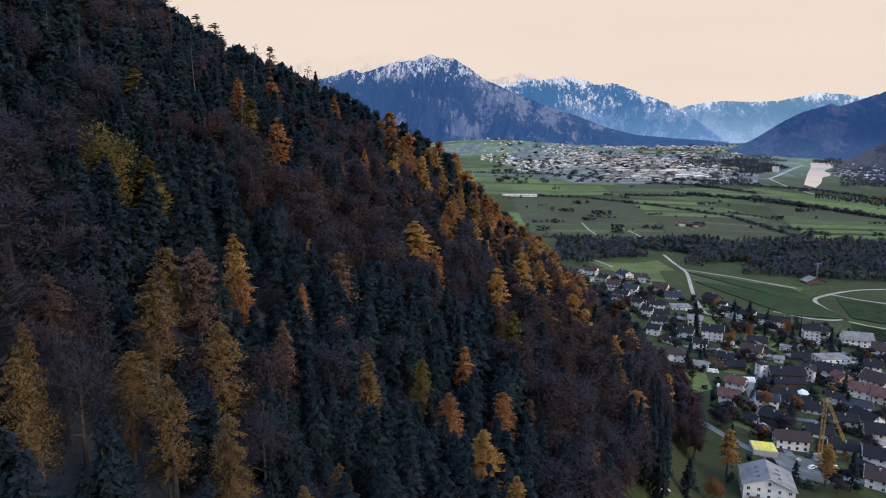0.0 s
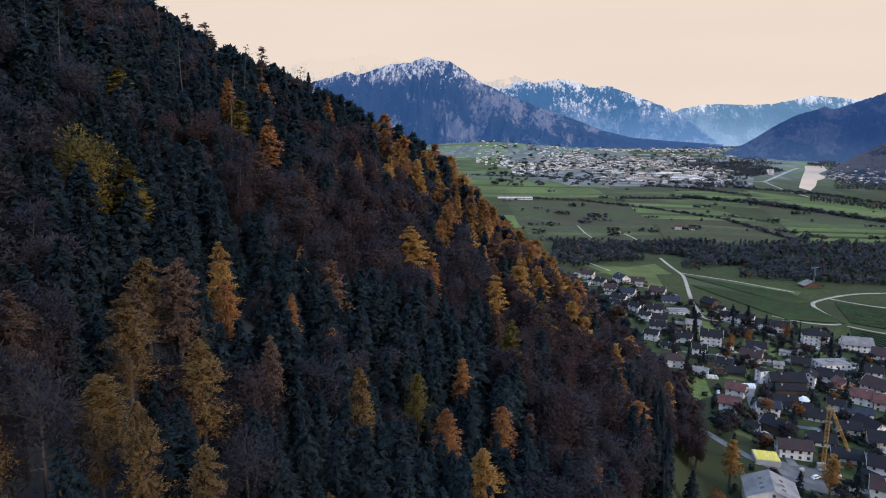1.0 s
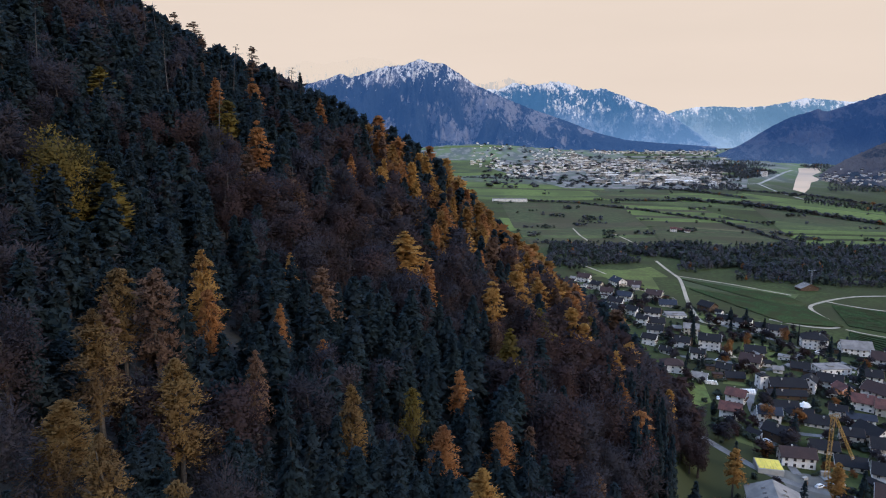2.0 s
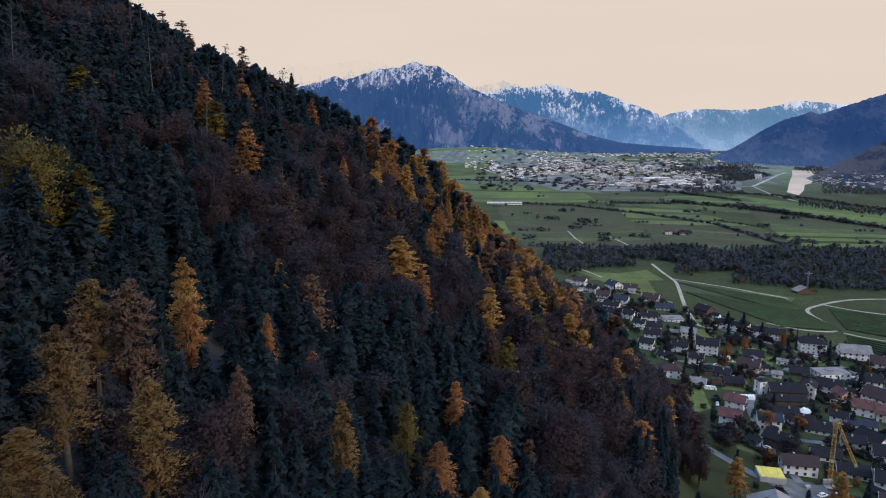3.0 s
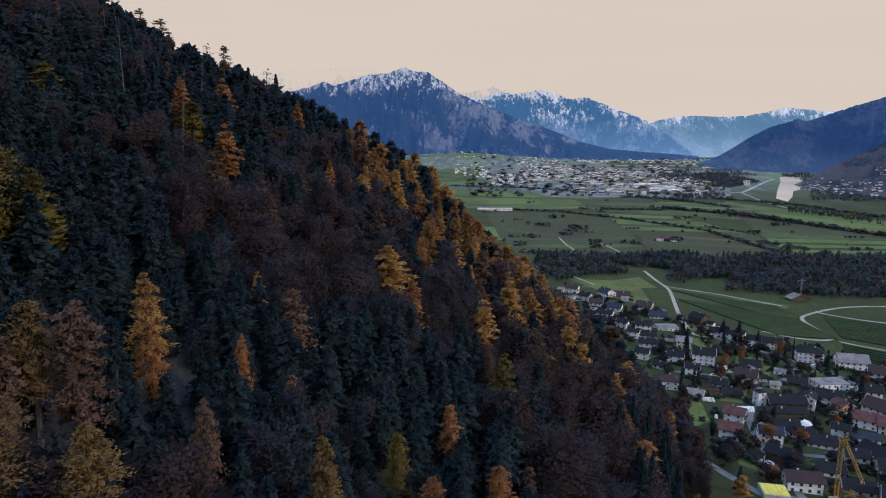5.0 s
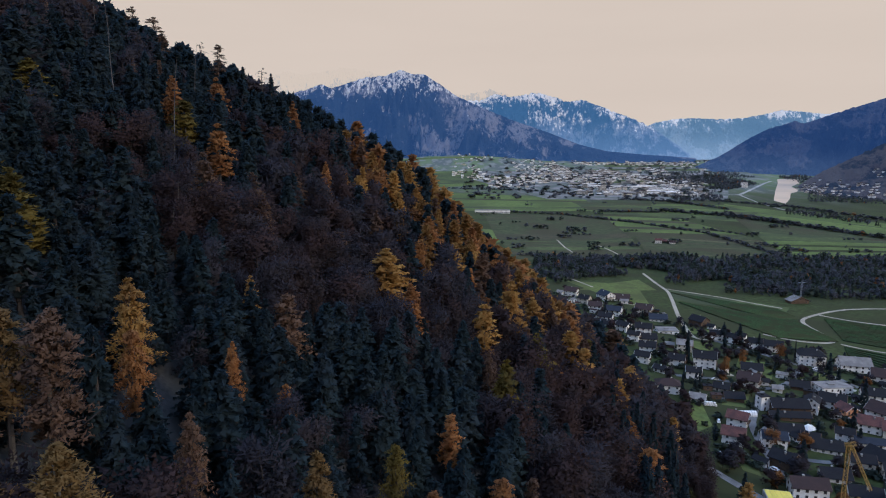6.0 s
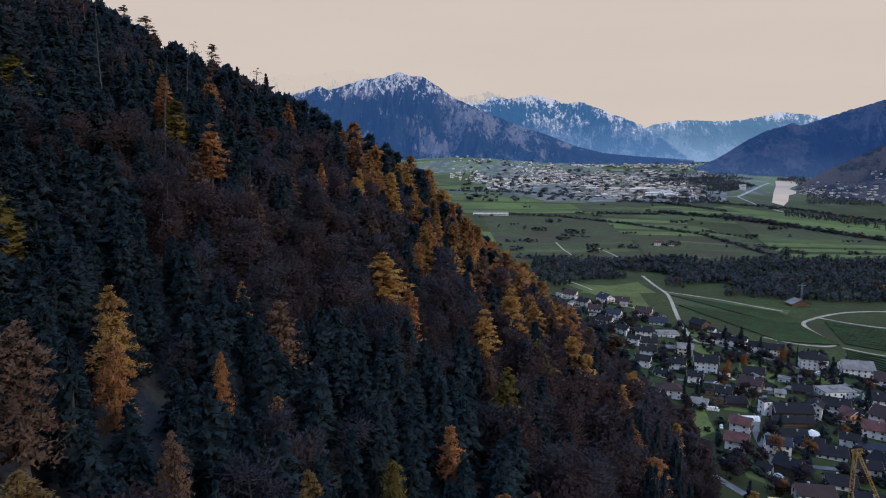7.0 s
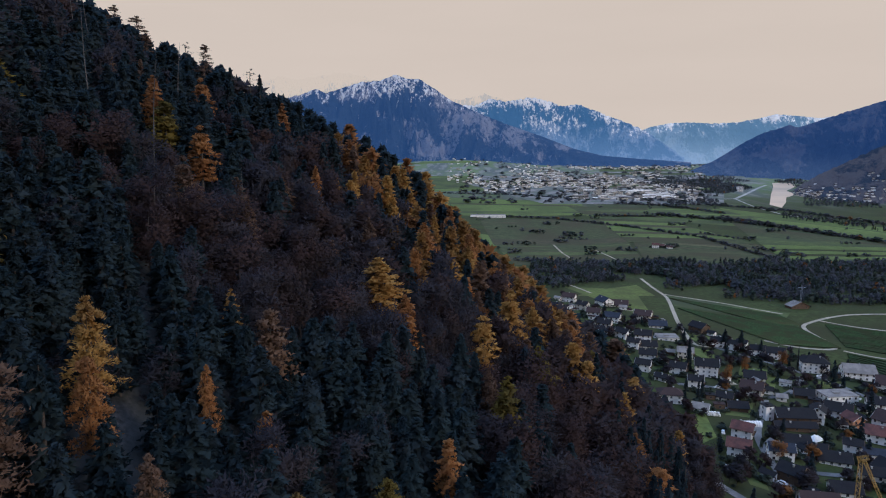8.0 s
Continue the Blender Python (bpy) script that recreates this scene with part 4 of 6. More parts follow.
def field(corners, kind):
    fields_made[0] += 1
    a, b, c, d = [Vector(p) for p in corners]
    n = max(3, min(30, int((b - a).length / 9))), max(3, min(30, int((d - a).length / 9)))
    wob = lambda i: 0.02 * noise.noise(Vector((i * 0.6, fields_made[0] * 3.1, 0)))
    vs = []
    for j in range(n[1] + 1):
        for i in range(n[0] + 1):
            u, v = i / n[0], j / n[1]
            q = a.lerp(b, u).lerp(d.lerp(c, u), min(max(v + wob(i), 0), 1.02))
            vs.append((q.x, q.y, ground_at(q.x, q.y) + 0.06 + 0.004 * fields_made[0]))
    w = n[0] + 1
    fs = [(j * w + i, j * w + i + 1, (j + 1) * w + i + 1, (j + 1) * w + i) for j in range(n[1]) for i in range(n[0])]
    ob = tagged(new("field", mesh_of("field", vs, fs, [M[kind]])), field_words[kind], "field", kind="structure")
    if kind == "vine":
        bm = bmesh.new()
        rows_n = int((d - a).length / 4.2)
        for k in range(rows_n):
            v = (k + 0.5) / rows_n
            p, q = a.lerp(d, v), b.lerp(c, v)
            segs = max(2, int((q - p).length / 7))
            for s in range(segs):
                e0, e1 = p.lerp(q, s / segs), p.lerp(q, (s + 1) / segs)
                beam(bm, (*e0, ground_at(*e0) + 0.7), (*e1, ground_at(*e1) + 0.7), dice.uniform(0.6, 0.8), 4)
        tagged(new("vine_rows", bm_mesh("vine_rows", bm, [M["vine_leaf"]])), "low green vine rows in straight lines", "vines", kind="stuff")


SMALL = [broadleaf(500 + i, 52, 0.05, 0.120, 8, 0.7, 0.6) for i in range(4)]
SMALL_FIR = [conifer(520 + i, 16, 6, 0.1, 0.4, 0.3, 0.14, 0.9, -0.2, 0.45) for i in range(3)]
belts = {"bare": [], "shrub": [], "amber": []}
fir_belt = []


for k in range(60):
    y = 1 / dice.uniform(1 / 1900, 1 / 980)
    x, h = y * dice.uniform(0.06, 0.62), dice.uniform(4, 9)
    for q in range(dice.choice((1, 1, 3, 5))):
        px, py = x + q * dice.uniform(3, 8), y + dice.uniform(-4, 4)
        belts[dice.choice(("bare", "shrub"))].append((px, py, ground_at(px, py) - 0.3, h, h * dice.uniform(0.4, 0.6), dice.random() * 6.28))


def hedgerow(points, height, spacing):
    pts = [Vector(p) for p in points]
    for a, b in zip(pts, pts[1:]):
        n = max(1, int((b - a).length / spacing * 1.8))
        for k in range(n):
            p = a.lerp(b, (k + dice.random() * 0.7) / n) + Vector((dice.uniform(-2, 2), dice.uniform(-2, 2)))
            h = height * dice.uniform(0.45, 1.1)
            belts[dice.choices(("bare", "shrub", "amber"), (8, 2, 0.2))[0]].append((p.x, p.y, ground_at(p.x, p.y) - 0.3, h, h * dice.uniform(0.4, 0.65), dice.random() * 6.28))


def wood(corners, spacing, height):
    a, b, c, d = [Vector(p) for p in corners]
    nu, nv = int(max((d - a).length, (c - b).length) / spacing), int(max((b - a).length, (c - d).length) / spacing)
    for j in range(nv):
        for i in range(nu):
            u, v = (i + dice.random()) / nu, (j + dice.random()) / nv
            p = a.lerp(d, u).lerp(b.lerp(c, u), v)
            p.y += 16 * noise.noise(Vector((p.x * 0.02, 3.0, 8))) + 7 * noise.noise(Vector((p.x * 0.09, p.y * 0.05, 2)))
            h = height * 0.68 * dice.uniform(0.5, 1.15)
            if noise.noise(Vector((p.x * 0.014, p.y * 0.02, 4))) > 0.24 or slope(p.x, p.y) > valley(p.x, p.y):
                continue
            row = (p.x, p.y, ground_at(p.x, p.y) - 0.3, h, h * dice.uniform(0.22, 0.34), dice.random() * 6.28)
            if dice.random() < (0.26 if p.y < 1700 else 0.06):
                fir_belt.append(row[:4] + (h * 0.22, row[5]))
            else:
                belts[dice.choices(("bare", "shrub", "amber"), (8, 2.4, 0.2))[0]].append(row)


def parcels(corners, count, kinds, across=False):
    """A block of land cut into narrow parcels."""
    a, b, c, d = [Vector(p) for p in corners]
    cuts = [0] + sorted((k + dice.uniform(-0.3, 0.3)) / count for k in range(1, count)) + [1]
    for lo, hi in zip(cuts, cuts[1:]):
        kind = dice.choice(kinds)
        if kind == "none":
            continue
        if across:
            field([a.lerp(b, lo), a.lerp(b, hi), d.lerp(c, hi), d.lerp(c, lo)], kind)
        else:
            field([a.lerp(d, lo), b.lerp(c, lo), b.lerp(c, hi), a.lerp(d, hi)], kind)


def river(corners):
    bm = bmesh.new()
    bm.faces.new([bm.verts.new((x, y, valley(x, y) + 0.6)) for x, y in corners])
    bmesh.ops.triangulate(bm, faces=bm.faces[:])
    tagged(new("water", bm_mesh("water", bm, [M["water"]])), "wide river with the bright sky's shine put into its colour", "river", kind="structure")


# roads and tracks: centre line, width, surface
road([(119, 342), (123, 332), (128, 322), (133, 309), (143, 296), (154, 288), (167, 286), (199, 283)], 4.5, 'asphalt')
road([(155, 466), (174, 466), (192, 461), (202, 447), (228, 463), (259, 506), (269, 497), (275, 464), (281, 405)], 4.5, 'asphalt')
road([(219, 562), (240, 536), (254, 517), (259, 506)], 4.5, 'asphalt')
road([(255, 857), (251, 798), (250, 753), (240, 713), (229, 673), (220, 640), (211, 599), (204, 560), (219, 562)], 3.6, 'gravel')
road([(146, 806), (158, 782), (168, 752)], 3.2, 'gravel')
road([(251, 766), (272, 752), (301, 732), (322, 709), (342, 690)], 3.0, 'gravel')
road([(474, 692), (435, 694), (405, 690), (374, 675), (352, 659), (335, 646), (330, 623), (329, 601), (329, 583), (327, 569), (313, 570), (290, 573), (274, 591)], 3.6, 'gravel')
road([(364, 667), (374, 655), (384, 644), (427, 622)], 3.2, 'gravel')
road([(327, 569), (334, 559), (370, 537)], 3.0, 'gravel')
road([(202, 447), (187, 422), (168, 390), (159, 356), (155, 328), (152, 304)], 4.0, 'asphalt')
road([(159, 356), (173, 348), (194, 349), (240, 344)], 4.0, 'asphalt')
road([(255, 1085), (262, 1029), (264, 988), (269, 950)], 3.0, 'gravel')
road([(198, 1137), (195, 1052), (198, 997)], 3.0, 'gravel')
road([(831, 2142), (871, 2069), (926, 2071), (1018, 2206), (1144, 2396), (1223, 2511), (1279, 2583)], 11, 'concrete')
road([(926, 2071), (885, 1896), (862, 1799), (842, 1643), (862, 1535), (872, 1411)], 5, 'concrete')
# fields: four corners, crop
field([(171, 766), (236, 815), (239, 756), (148, 732)], 'meadow')
field([(249, 747), (334, 684), (336, 648), (321, 625)], 'vine')
field([(241, 700), (328, 638), (329, 575), (281, 579)], 'vine')
field([(361, 652), (422, 614), (377, 546), (335, 579)], 'vine')
field([(325, 562), (366, 530), (328, 474), (313, 537)], 'vine')
field([(79, 1237), (116, 1238), (113, 1097), (82, 1053)], 'bright')
field([(110, 1169), (134, 1165), (145, 1059), (112, 1043)], 'plough')
field([(190, 1282), (295, 1314), (298, 1234), (210, 1205)], 'stubble')
field([(142, 782), (224, 784), (200, 638), (173, 705)], 'meadow')
field([(219, 516), (243, 507), (219, 469), (200, 480)], 'meadow')
field([(258, 491), (274, 490), (263, 455), (244, 457)], 'meadow')
field([(199, 558), (213, 552), (204, 512), (188, 515)], 'meadow')
field([(177, 441), (191, 439), (177, 415), (164, 417)], 'meadow')
field([(226, 403), (234, 404), (227, 390), (220, 391)], 'meadow')
field([(141, 348), (149, 346), (144, 329), (138, 334)], 'meadow')
field([(135, 410), (154, 424), (145, 384), (130, 372)], 'meadow')
field([(254, 764), (352, 694), (329, 663), (242, 709)], 'dim')
field([(212, 598), (244, 591), (245, 569), (209, 580)], 'meadow')
# blocks of narrow parcels
parcels([(103, 1528), (369, 1539), (334, 1179), (96, 1117)], 15, ('orchard', 'stubble', 'orchard', 'soil', 'soil', 'orchard'), False)
parcels([(96, 1117), (334, 1179), (297, 959), (106, 907)], 14, ('orchard', 'soil', 'orchard', 'orchard', 'dim'), False)
parcels([(371, 1311), (545, 1150), (504, 975), (297, 959)], 18, ('orchard', 'orchard', 'stubble', 'orchard', 'soil'), False)
parcels([(550, 1150), (756, 1115), (661, 972), (504, 975)], 8, ('bright', 'dim', 'bright', 'none'), False)
parcels([(-150, 2185), (424, 1982), (390, 1625), (-60, 1569)], 10, ('bright', 'dim', 'orchard', 'bright'), False)
parcels([(757, 1795), (919, 1358), (786, 1159), (649, 1348)], 7, ('bright', 'dim', 'bright'), False)
parcels([(562, 1788), (744, 1764), (729, 1334), (515, 1478)], 7, ('bright', 'dim', 'bright'), False)
parcels([(364, 1844), (562, 1788), (515, 1478), (362, 1562)], 7, ('dim', 'bright', 'orchard'), False)
parcels([(-260, 3703), (245, 3748), (301, 3472), (-260, 3408)], 4, ('dim', 'bright', 'dim'), False)
parcels([(-260, 3298), (371, 3315), (354, 2418), (-160, 2292)], 8, ('bright', 'dim', 'none', 'dim'), False)
parcels([(890, 3629), (1408, 3655), (1102, 2678), (679, 2667)], 8, ('dim', 'none', 'orchard', 'dim', 'soil'), False)
parcels([(691, 1637), (786, 1159), (756, 1115), (550, 1150)], 4, ('dim', 'orchard'), False)
parcels([(369, 1539), (515, 1478), (545, 1150), (334, 1179)], 9, ('orchard', 'dim', 'bright', 'soil'), False)
parcels([(102, 2785), (1046, 2418), (814, 1894), (315, 1921)], 9, ('town', 'town', 'town', 'dim'), False)
parcels([(175, 3296), (1318, 3345), (1017, 2419), (173, 2787)], 7, ('town', 'dim', 'town', 'none'), False)
# hedgerows and lines of trees: line, height, spacing
hedgerow([(527, 1605), (636, 1504), (705, 1350), (778, 1134)], 11, 7)
hedgerow([(367, 1587), (519, 1580)], 9, 8)
hedgerow([(101, 1593), (278, 1534), (393, 1393), (484, 1237), (499, 998)], 7, 8)
hedgerow([(7, 2267), (286, 2203), (439, 2055)], 8, 9)
hedgerow([(522, 1916), (629, 1854), (674, 1732)], 10, 8)
hedgerow([(674, 1732), (705, 1638)], 8, 10)
hedgerow([(110, 950), (189, 942), (269, 945)], 8, 8)
hedgerow([(665, 1574), (718, 1445)], 7, 14)
hedgerow([(223, 1223), (270, 1201)], 6, 9)
hedgerow([(515, 1106), (541, 1067), (554, 1025)], 8, 9)
hedgerow([(505, 1292), (554, 1190)], 6, 11)
hedgerow([(768, 1859), (891, 1712), (944, 1395)], 9, 9)
# woods in the valley: corners, spacing, height
wood([(96, 736), (133, 940), (297, 959), (259, 866)], 7.5, 15)
wood([(267, 884), (300, 979), (471, 973), (372, 751)], 7.2, 16)
wood([(362, 744), (463, 982), (663, 963), (499, 720)], 7.2, 16)
wood([(262, 788), (315, 917), (412, 849), (376, 735)], 7.2, 15)
wood([(707, 2064), (841, 1996), (793, 1828), (644, 1855)], 15, 16)
wood([(812, 2671), (1191, 2842), (1165, 2441), (919, 2183)], 12, 15)
wood([(900, 3000), (1330, 3040), (1290, 2720), (960, 2720)], 17, 14)
wood([(1400, 2760), (1560, 2900), (1520, 2400), (1330, 2420)], 16, 14)
wood([(842, 1643), (919, 1358), (873, 1290), (798, 1555)], 14, 14)
# river
river([(1354, 2682), (1441, 2684), (1360, 2520), (1237, 2355), (1205, 2248), (1159, 2171), (1109, 2116), (1013, 1939), (925, 1796), (939, 1886), (1103, 2200), (1265, 2500)])
wood([(1010, 1850), (1230, 2230), (1420, 2150), (1180, 1780)], 11, 11)
wood([(700, 2080), (815, 2230), (900, 2170), (800, 2040)], 14, 12)
for k in range(430):
    y = 1 / dice.uniform(1 / 4000, 1 / 1900)
    x, h = y * dice.uniform(0.04, 0.42), dice.uniform(6, 13)
    belts["bare" if k % 4 else "shrub"].append((x, y, ground_at(x, y) - 0.3, h, h * dice.uniform(0.5, 1.1), dice.random() * 6.28))
NEAR_WOOD = [broadleaf(510 + i, 110, 0.05, 0.080, 10, 0.75, 0.5) for i in range(4)]
join("riverside_wood", "grey-brown leafless wood between the village and the fields", NEAR_WOOD, [p for p in belts["bare"] if p[1] < 1000], "hazed_grey_wood", soft=0.93, lift=0.7)
belts["bare"] = [p for p in belts["bare"] if p[1] >= 1000]
for kind, places in belts.items():
    join({"bare": "leafless_woods", "shrub": "green_hedgerows", "amber": "autumn_woods"}[kind], {"bare": "grey-brown leafless riverside woods and tree lines", "shrub": "dark green hedgerow trees between fields", "amber": "amber autumn trees in the valley woods"}[kind], SMALL, places, {"bare": "hazed_grey_wood"}.get(kind, kind), soft=0.93, lift=0.7)
join("fir_woods", "dark firs mixed into the valley woods", SMALL_FIR, fir_belt, "shrub", soft=0.9, lift=0.5)


# ---- village ----
def window_mesh(frame_mat, w=1.2, h=1.3):
    bm = bmesh.new()
    box(bm, -w / 2, -0.06, 0, w / 2, 0.02, h, 0)
    for a, b in ((-w / 2 + 0.1, -0.04), (0.04, w / 2 - 0.1)):
        box(bm, a, -0.075, 0.1, b, -0.055, h - 0.1, 1)
    box(bm, -w / 2 - 0.1, -0.16, -0.08, w / 2 + 0.1, 0.02, -0.002, 0)
    return bm_mesh("window", bm, [M[frame_mat], M["glass"]])


WINDOWS = [window_mesh("frame"), window_mesh("wood_frame")]
bm = bmesh.new()
box(bm, -0.5, -0.08, 0, 0.5, 0.02, 2.05)
DOOR = bm_mesh("door", bm, [M["timber"]])
bm = bmesh.new()
box(bm, -0.35, -0.35, -0.6, 0.35, 0.35, 0.9)
box(bm, -0.45, -0.45, 0.9, 0.45, 0.45, 1.02)
CHIMNEY = bm_mesh("chimney", bm, [M["concrete"]])
HOUSES, PARKED = [], []
roof_words = {"red": "red tiled", "brown": "brown tiled", "slate": "dark tiled", "blue": "blue-grey", "light": "light grey"}
wall_words = {"white": "white plastered", "cream": "cream plastered", "timber": "dark timber", "orange": "orange plastered"}


def house(x, y, width, length, turn, storeys, roof, wall, form):
    """A detached house: gable ends face local -y and +y, the ridge runs along local y."""
    if roof == "brown" and int(x * 7 + y * 3) % 5 < 3:
        roof = "slate"
    HOUSES.append((x, y, max(width, length) * 0.62))
    rng = random.Random(int(x * 31 + y * 17))
    base = min(ground_at(x + a, y + b) for a in (-width / 2, width / 2) for b in (-length / 2, length / 2)) - 0.2
    top = new("barn" if wall == "timber" and storeys == 2 and length > 14 else "house")
    top.location, top.rotation_euler = (x, y, base), (0, 0, radians(turn))
    hw, hl, e = width / 2, length / 2, 0.6 + 2.65 * storeys
    rise = {"gable": hw * (0.62 if width < 15 else 0.42), "hip": hw * 0.55, "flat": 0.0}[form]
    bm = bmesh.new()
    prof = [(-hw, 0), (hw, 0), (hw, e), (0, e + rise), (-hw, e)] if form == "gable" else [(-hw, 0), (hw, 0), (hw, e), (-hw, e)]
    f0 = [bm.verts.new((a, -hl, b)) for a, b in prof]
    f1 = [bm.verts.new((a, hl, b)) for a, b in prof]
    bm.faces.new(f0)
    bm.faces.new(f1[::-1])
    for i in range(len(prof)):
        j = (i + 1) % len(prof)
        bm.faces.new((f0[j], f0[i], f1[i], f1[j]))
    part("wall", bm, M[wall], top)
    bm = bmesh.new()
    o, th = 0.75, 0.28
    if form == "gable":
        k = rise / hw
        ring = [(-hw - o, e - o * k + 0.04), (0, e + rise + 0.04), (hw + o, e - o * k + 0.04), (hw + o, e - o * k + th), (0, e + rise + th + 0.05), (-hw - o, e - o * k + th)]
        a = [bm.verts.new((p, -hl - o, q)) for p, q in ring]
        b = [bm.verts.new((p, hl + o, q)) for p, q in ring]
        bm.faces.new((a[0], a[1], a[4], a[5]))
        bm.faces.new((a[1], a[2], a[3], a[4]))
        bm.faces.new((b[5], b[4], b[1], b[0]))
        bm.faces.new((b[4], b[3], b[2], b[1]))
        for i in range(6):
            j = (i + 1) % 6
            bm.faces.new((a[j], a[i], b[i], b[j]))
    elif form == "hip":
        lo = [bm.verts.new((p * (hw + o), q * (hl + o), e - 0.1)) for p, q in ((-1, -1), (1, -1), (1, 1), (-1, 1))]
        up = [bm.verts.new((p * (hw + o), q * (hl + o), e + 0.1)) for p, q in ((-1, -1), (1, -1), (1, 1), (-1, 1))]
        run = max(hl - hw * 0.8, 0.3)
        r0, r1 = bm.verts.new((0, -run, e + rise + 0.3)), bm.verts.new((0, run, e + rise + 0.3))
        bm.faces.new(lo[::-1])
        for i in range(4):
            bm.faces.new((lo[i], lo[(i + 1) % 4], up[(i + 1) % 4], up[i]))
        bm.faces.new((up[0], up[1], r0))
        bm.faces.new((up[1], up[2], r1, r0))
        bm.faces.new((up[2], up[3], r1))
        bm.faces.new((up[3], up[0], r0, r1))
    else:
        box(bm, -hw - 0.3, -hl - 0.3, e, hw + 0.3, hl + 0.3, e + 0.35)
        box(bm, -hw * 0.3, -hl * 0.2, e + 0.35, hw * 0.1, hl * 0.3, e + 0.9)
    roof_ob = part("roof", bm, M[roof], top, roof_words[roof] + " roof")
    if form == "gable" and width > 5:
        board = M[rng.choice(("frame", "wood_frame", "wood_frame"))]
        for sgn in (-1, 1):
            bm = bmesh.new()
            for side in (-1, 1):
                beam(bm, (side * (hw + o), sgn * (hl + o + 0.05), e - o * rise / hw + 0.14), (0, sgn * (hl + o + 0.05), e + rise + 0.16), 0.12)
            part("bargeboard", bm, board, roof_ob)
    if form != "flat" and width > 6:
        c = part_mesh("chimney", CHIMNEY, roof_ob)
        c.location = (hw * 0.3 * rng.choice((-1, 1)), hl * rng.uniform(-0.4, 0.4), e + rise * 0.75)
        if wall != "timber" and storeys > 1:
            bm = bmesh.new()
            box(bm, -hw * 0.75, -hl - 1.2, 3.5, hw * 0.75, -hl - 0.003, 3.65)
            for s in np.arange(-hw * 0.75, hw * 0.76, 0.5):
                box(bm, s - 0.04, -hl - 1.2, 3.65, s + 0.04, -hl - 1.12, 4.55)
            box(bm, -hw * 0.75, -hl - 1.22, 4.5, hw * 0.75, -hl - 1.1, 4.6)
            part("balcony", bm, M["timber"], top)
    win = WINDOWS[1 if wall in ("cream", "timber") or rng.random() < 0.4 else 0]
    for s in range(storeys):
        z = 1.3 + 2.65 * s
        for side, span, off, ang in ((0, width, hl, 0), (1, length, hw, 90), (2, width, hl, 180), (3, length, hw, -90)):
            n = max(1, int(span / (5.5 if wall == "timber" else 3.4)))
            for k in range(n):
                t = (k + 0.5) / n * span - span / 2
                if s == 0 and side == 0 and k == n // 2:
                    d = part_mesh("door", DOOR, top)
                    d.location = (t, -hl - 0.003, 0.3)
                    continue
                w = part_mesh("window", win, top)
                w.rotation_euler = (0, 0, radians(ang))
                w.location = {0: (t, -off - 0.003, z), 1: (off + 0.003, t, z), 2: (-t, off + 0.003, z), 3: (-off - 0.003, -t, z)}[side]
    if form == "gable" and storeys == 3 and width > 12:
        for sgn in (-1, 1):
            for t in (-0.55, -0.1, 0.4):
                bm = bmesh.new()
                k = rise / hw
                for u, dz, grow in ((0.42, 0.34, 0.0), (0.42, 0.40, 0.12)):
                    x0, x1 = sgn * hw * (u - 0.07), sgn * hw * (u + 0.07)
                    z0, z1 = e + rise - abs(x0) * k + dz, e + rise - abs(x1) * k + dz
                    y0, y1 = hl * t - 0.7 + grow, hl * t + 0.7 - grow
                    vs = [bm.verts.new(c) for c in ((x0, y0, z0), (x1, y0, z1), (x1, y1, z1), (x0, y1, z0))]
                    bm.faces.new(vs if sgn > 0 else vs[::-1])
                bm.verts.ensure_lookup_table()
                for i in range(4):
                    bm.faces.new((bm.verts[i], bm.verts[(i + 1) % 4], bm.verts[4 + (i + 1) % 4], bm.verts[4 + i]))
                part("skylight", bm, M["glass"], top)
    if form == "gable" and rise > 2:
        for sgn, ang in ((-1, 0), (1, 180)):
            w = part_mesh("window", win, top)
            w.rotation_euler, w.location = (0, 0, radians(ang)), (0, sgn * (hl + 0.003), e + rise * 0.2)
    size = "small" if width < 6.5 else "large" if storeys == 3 else "two-storey" if storeys == 2 else "low"
    return tagged(top, f"{size} {wall_words[wall]} {'building' if form == 'flat' else 'house'} with a {roof_words[roof]} {'flat ' if form == 'flat' else ''}roof", "house", "houses of the village")


house(123.5, 266.5, 18.5, 15.0, -16, 3, 'light', 'white', 'gable')
house(147.5, 365.5, 9.0, 10.0, 62, 2, 'red', 'white', 'gable')
house(160.0, 388.0, 8.6, 9.6, 55, 2, 'red', 'white', 'gable')
house(200.0, 412.5, 11.0, 20.0, 84, 2, 'slate', 'timber', 'gable')
house(195.0, 402.0, 6.4, 21.0, 84, 1, 'brown', 'timber', 'gable')
house(186.7, 415.5, 5.4, 5.4, 10, 3, 'slate', 'white', 'flat')
house(214.6, 414.3, 7.5, 9.8, -35, 3, 'slate', 'white', 'gable')
house(233.9, 426.3, 11.0, 13.2, 60, 2, 'brown', 'white', 'gable')
house(233.4, 411.9, 7.8, 8.6, 10, 2, 'red', 'orange', 'gable')
house(249.9, 453.2, 20.0, 12.0, 5, 2, 'light', 'white', 'flat')
house(167.2, 364.3, 7.8, 10.9, 75, 2, 'blue', 'white', 'gable')
house(183.8, 382.3, 8.5, 13.6, 80, 1, 'slate', 'white', 'gable')
house(159.9, 340.6, 9.0, 9.9, 40, 2, 'brown', 'timber', 'gable')
house(156.8, 315.4, 8.8, 14.0, 80, 2, 'brown', 'white', 'gable')
house(192.9, 363.5, 9.7, 13.6, 70, 1, 'slate', 'white', 'gable')
house(216.2, 365.6, 5.9, 13.0, 72, 2, 'blue', 'white', 'gable')
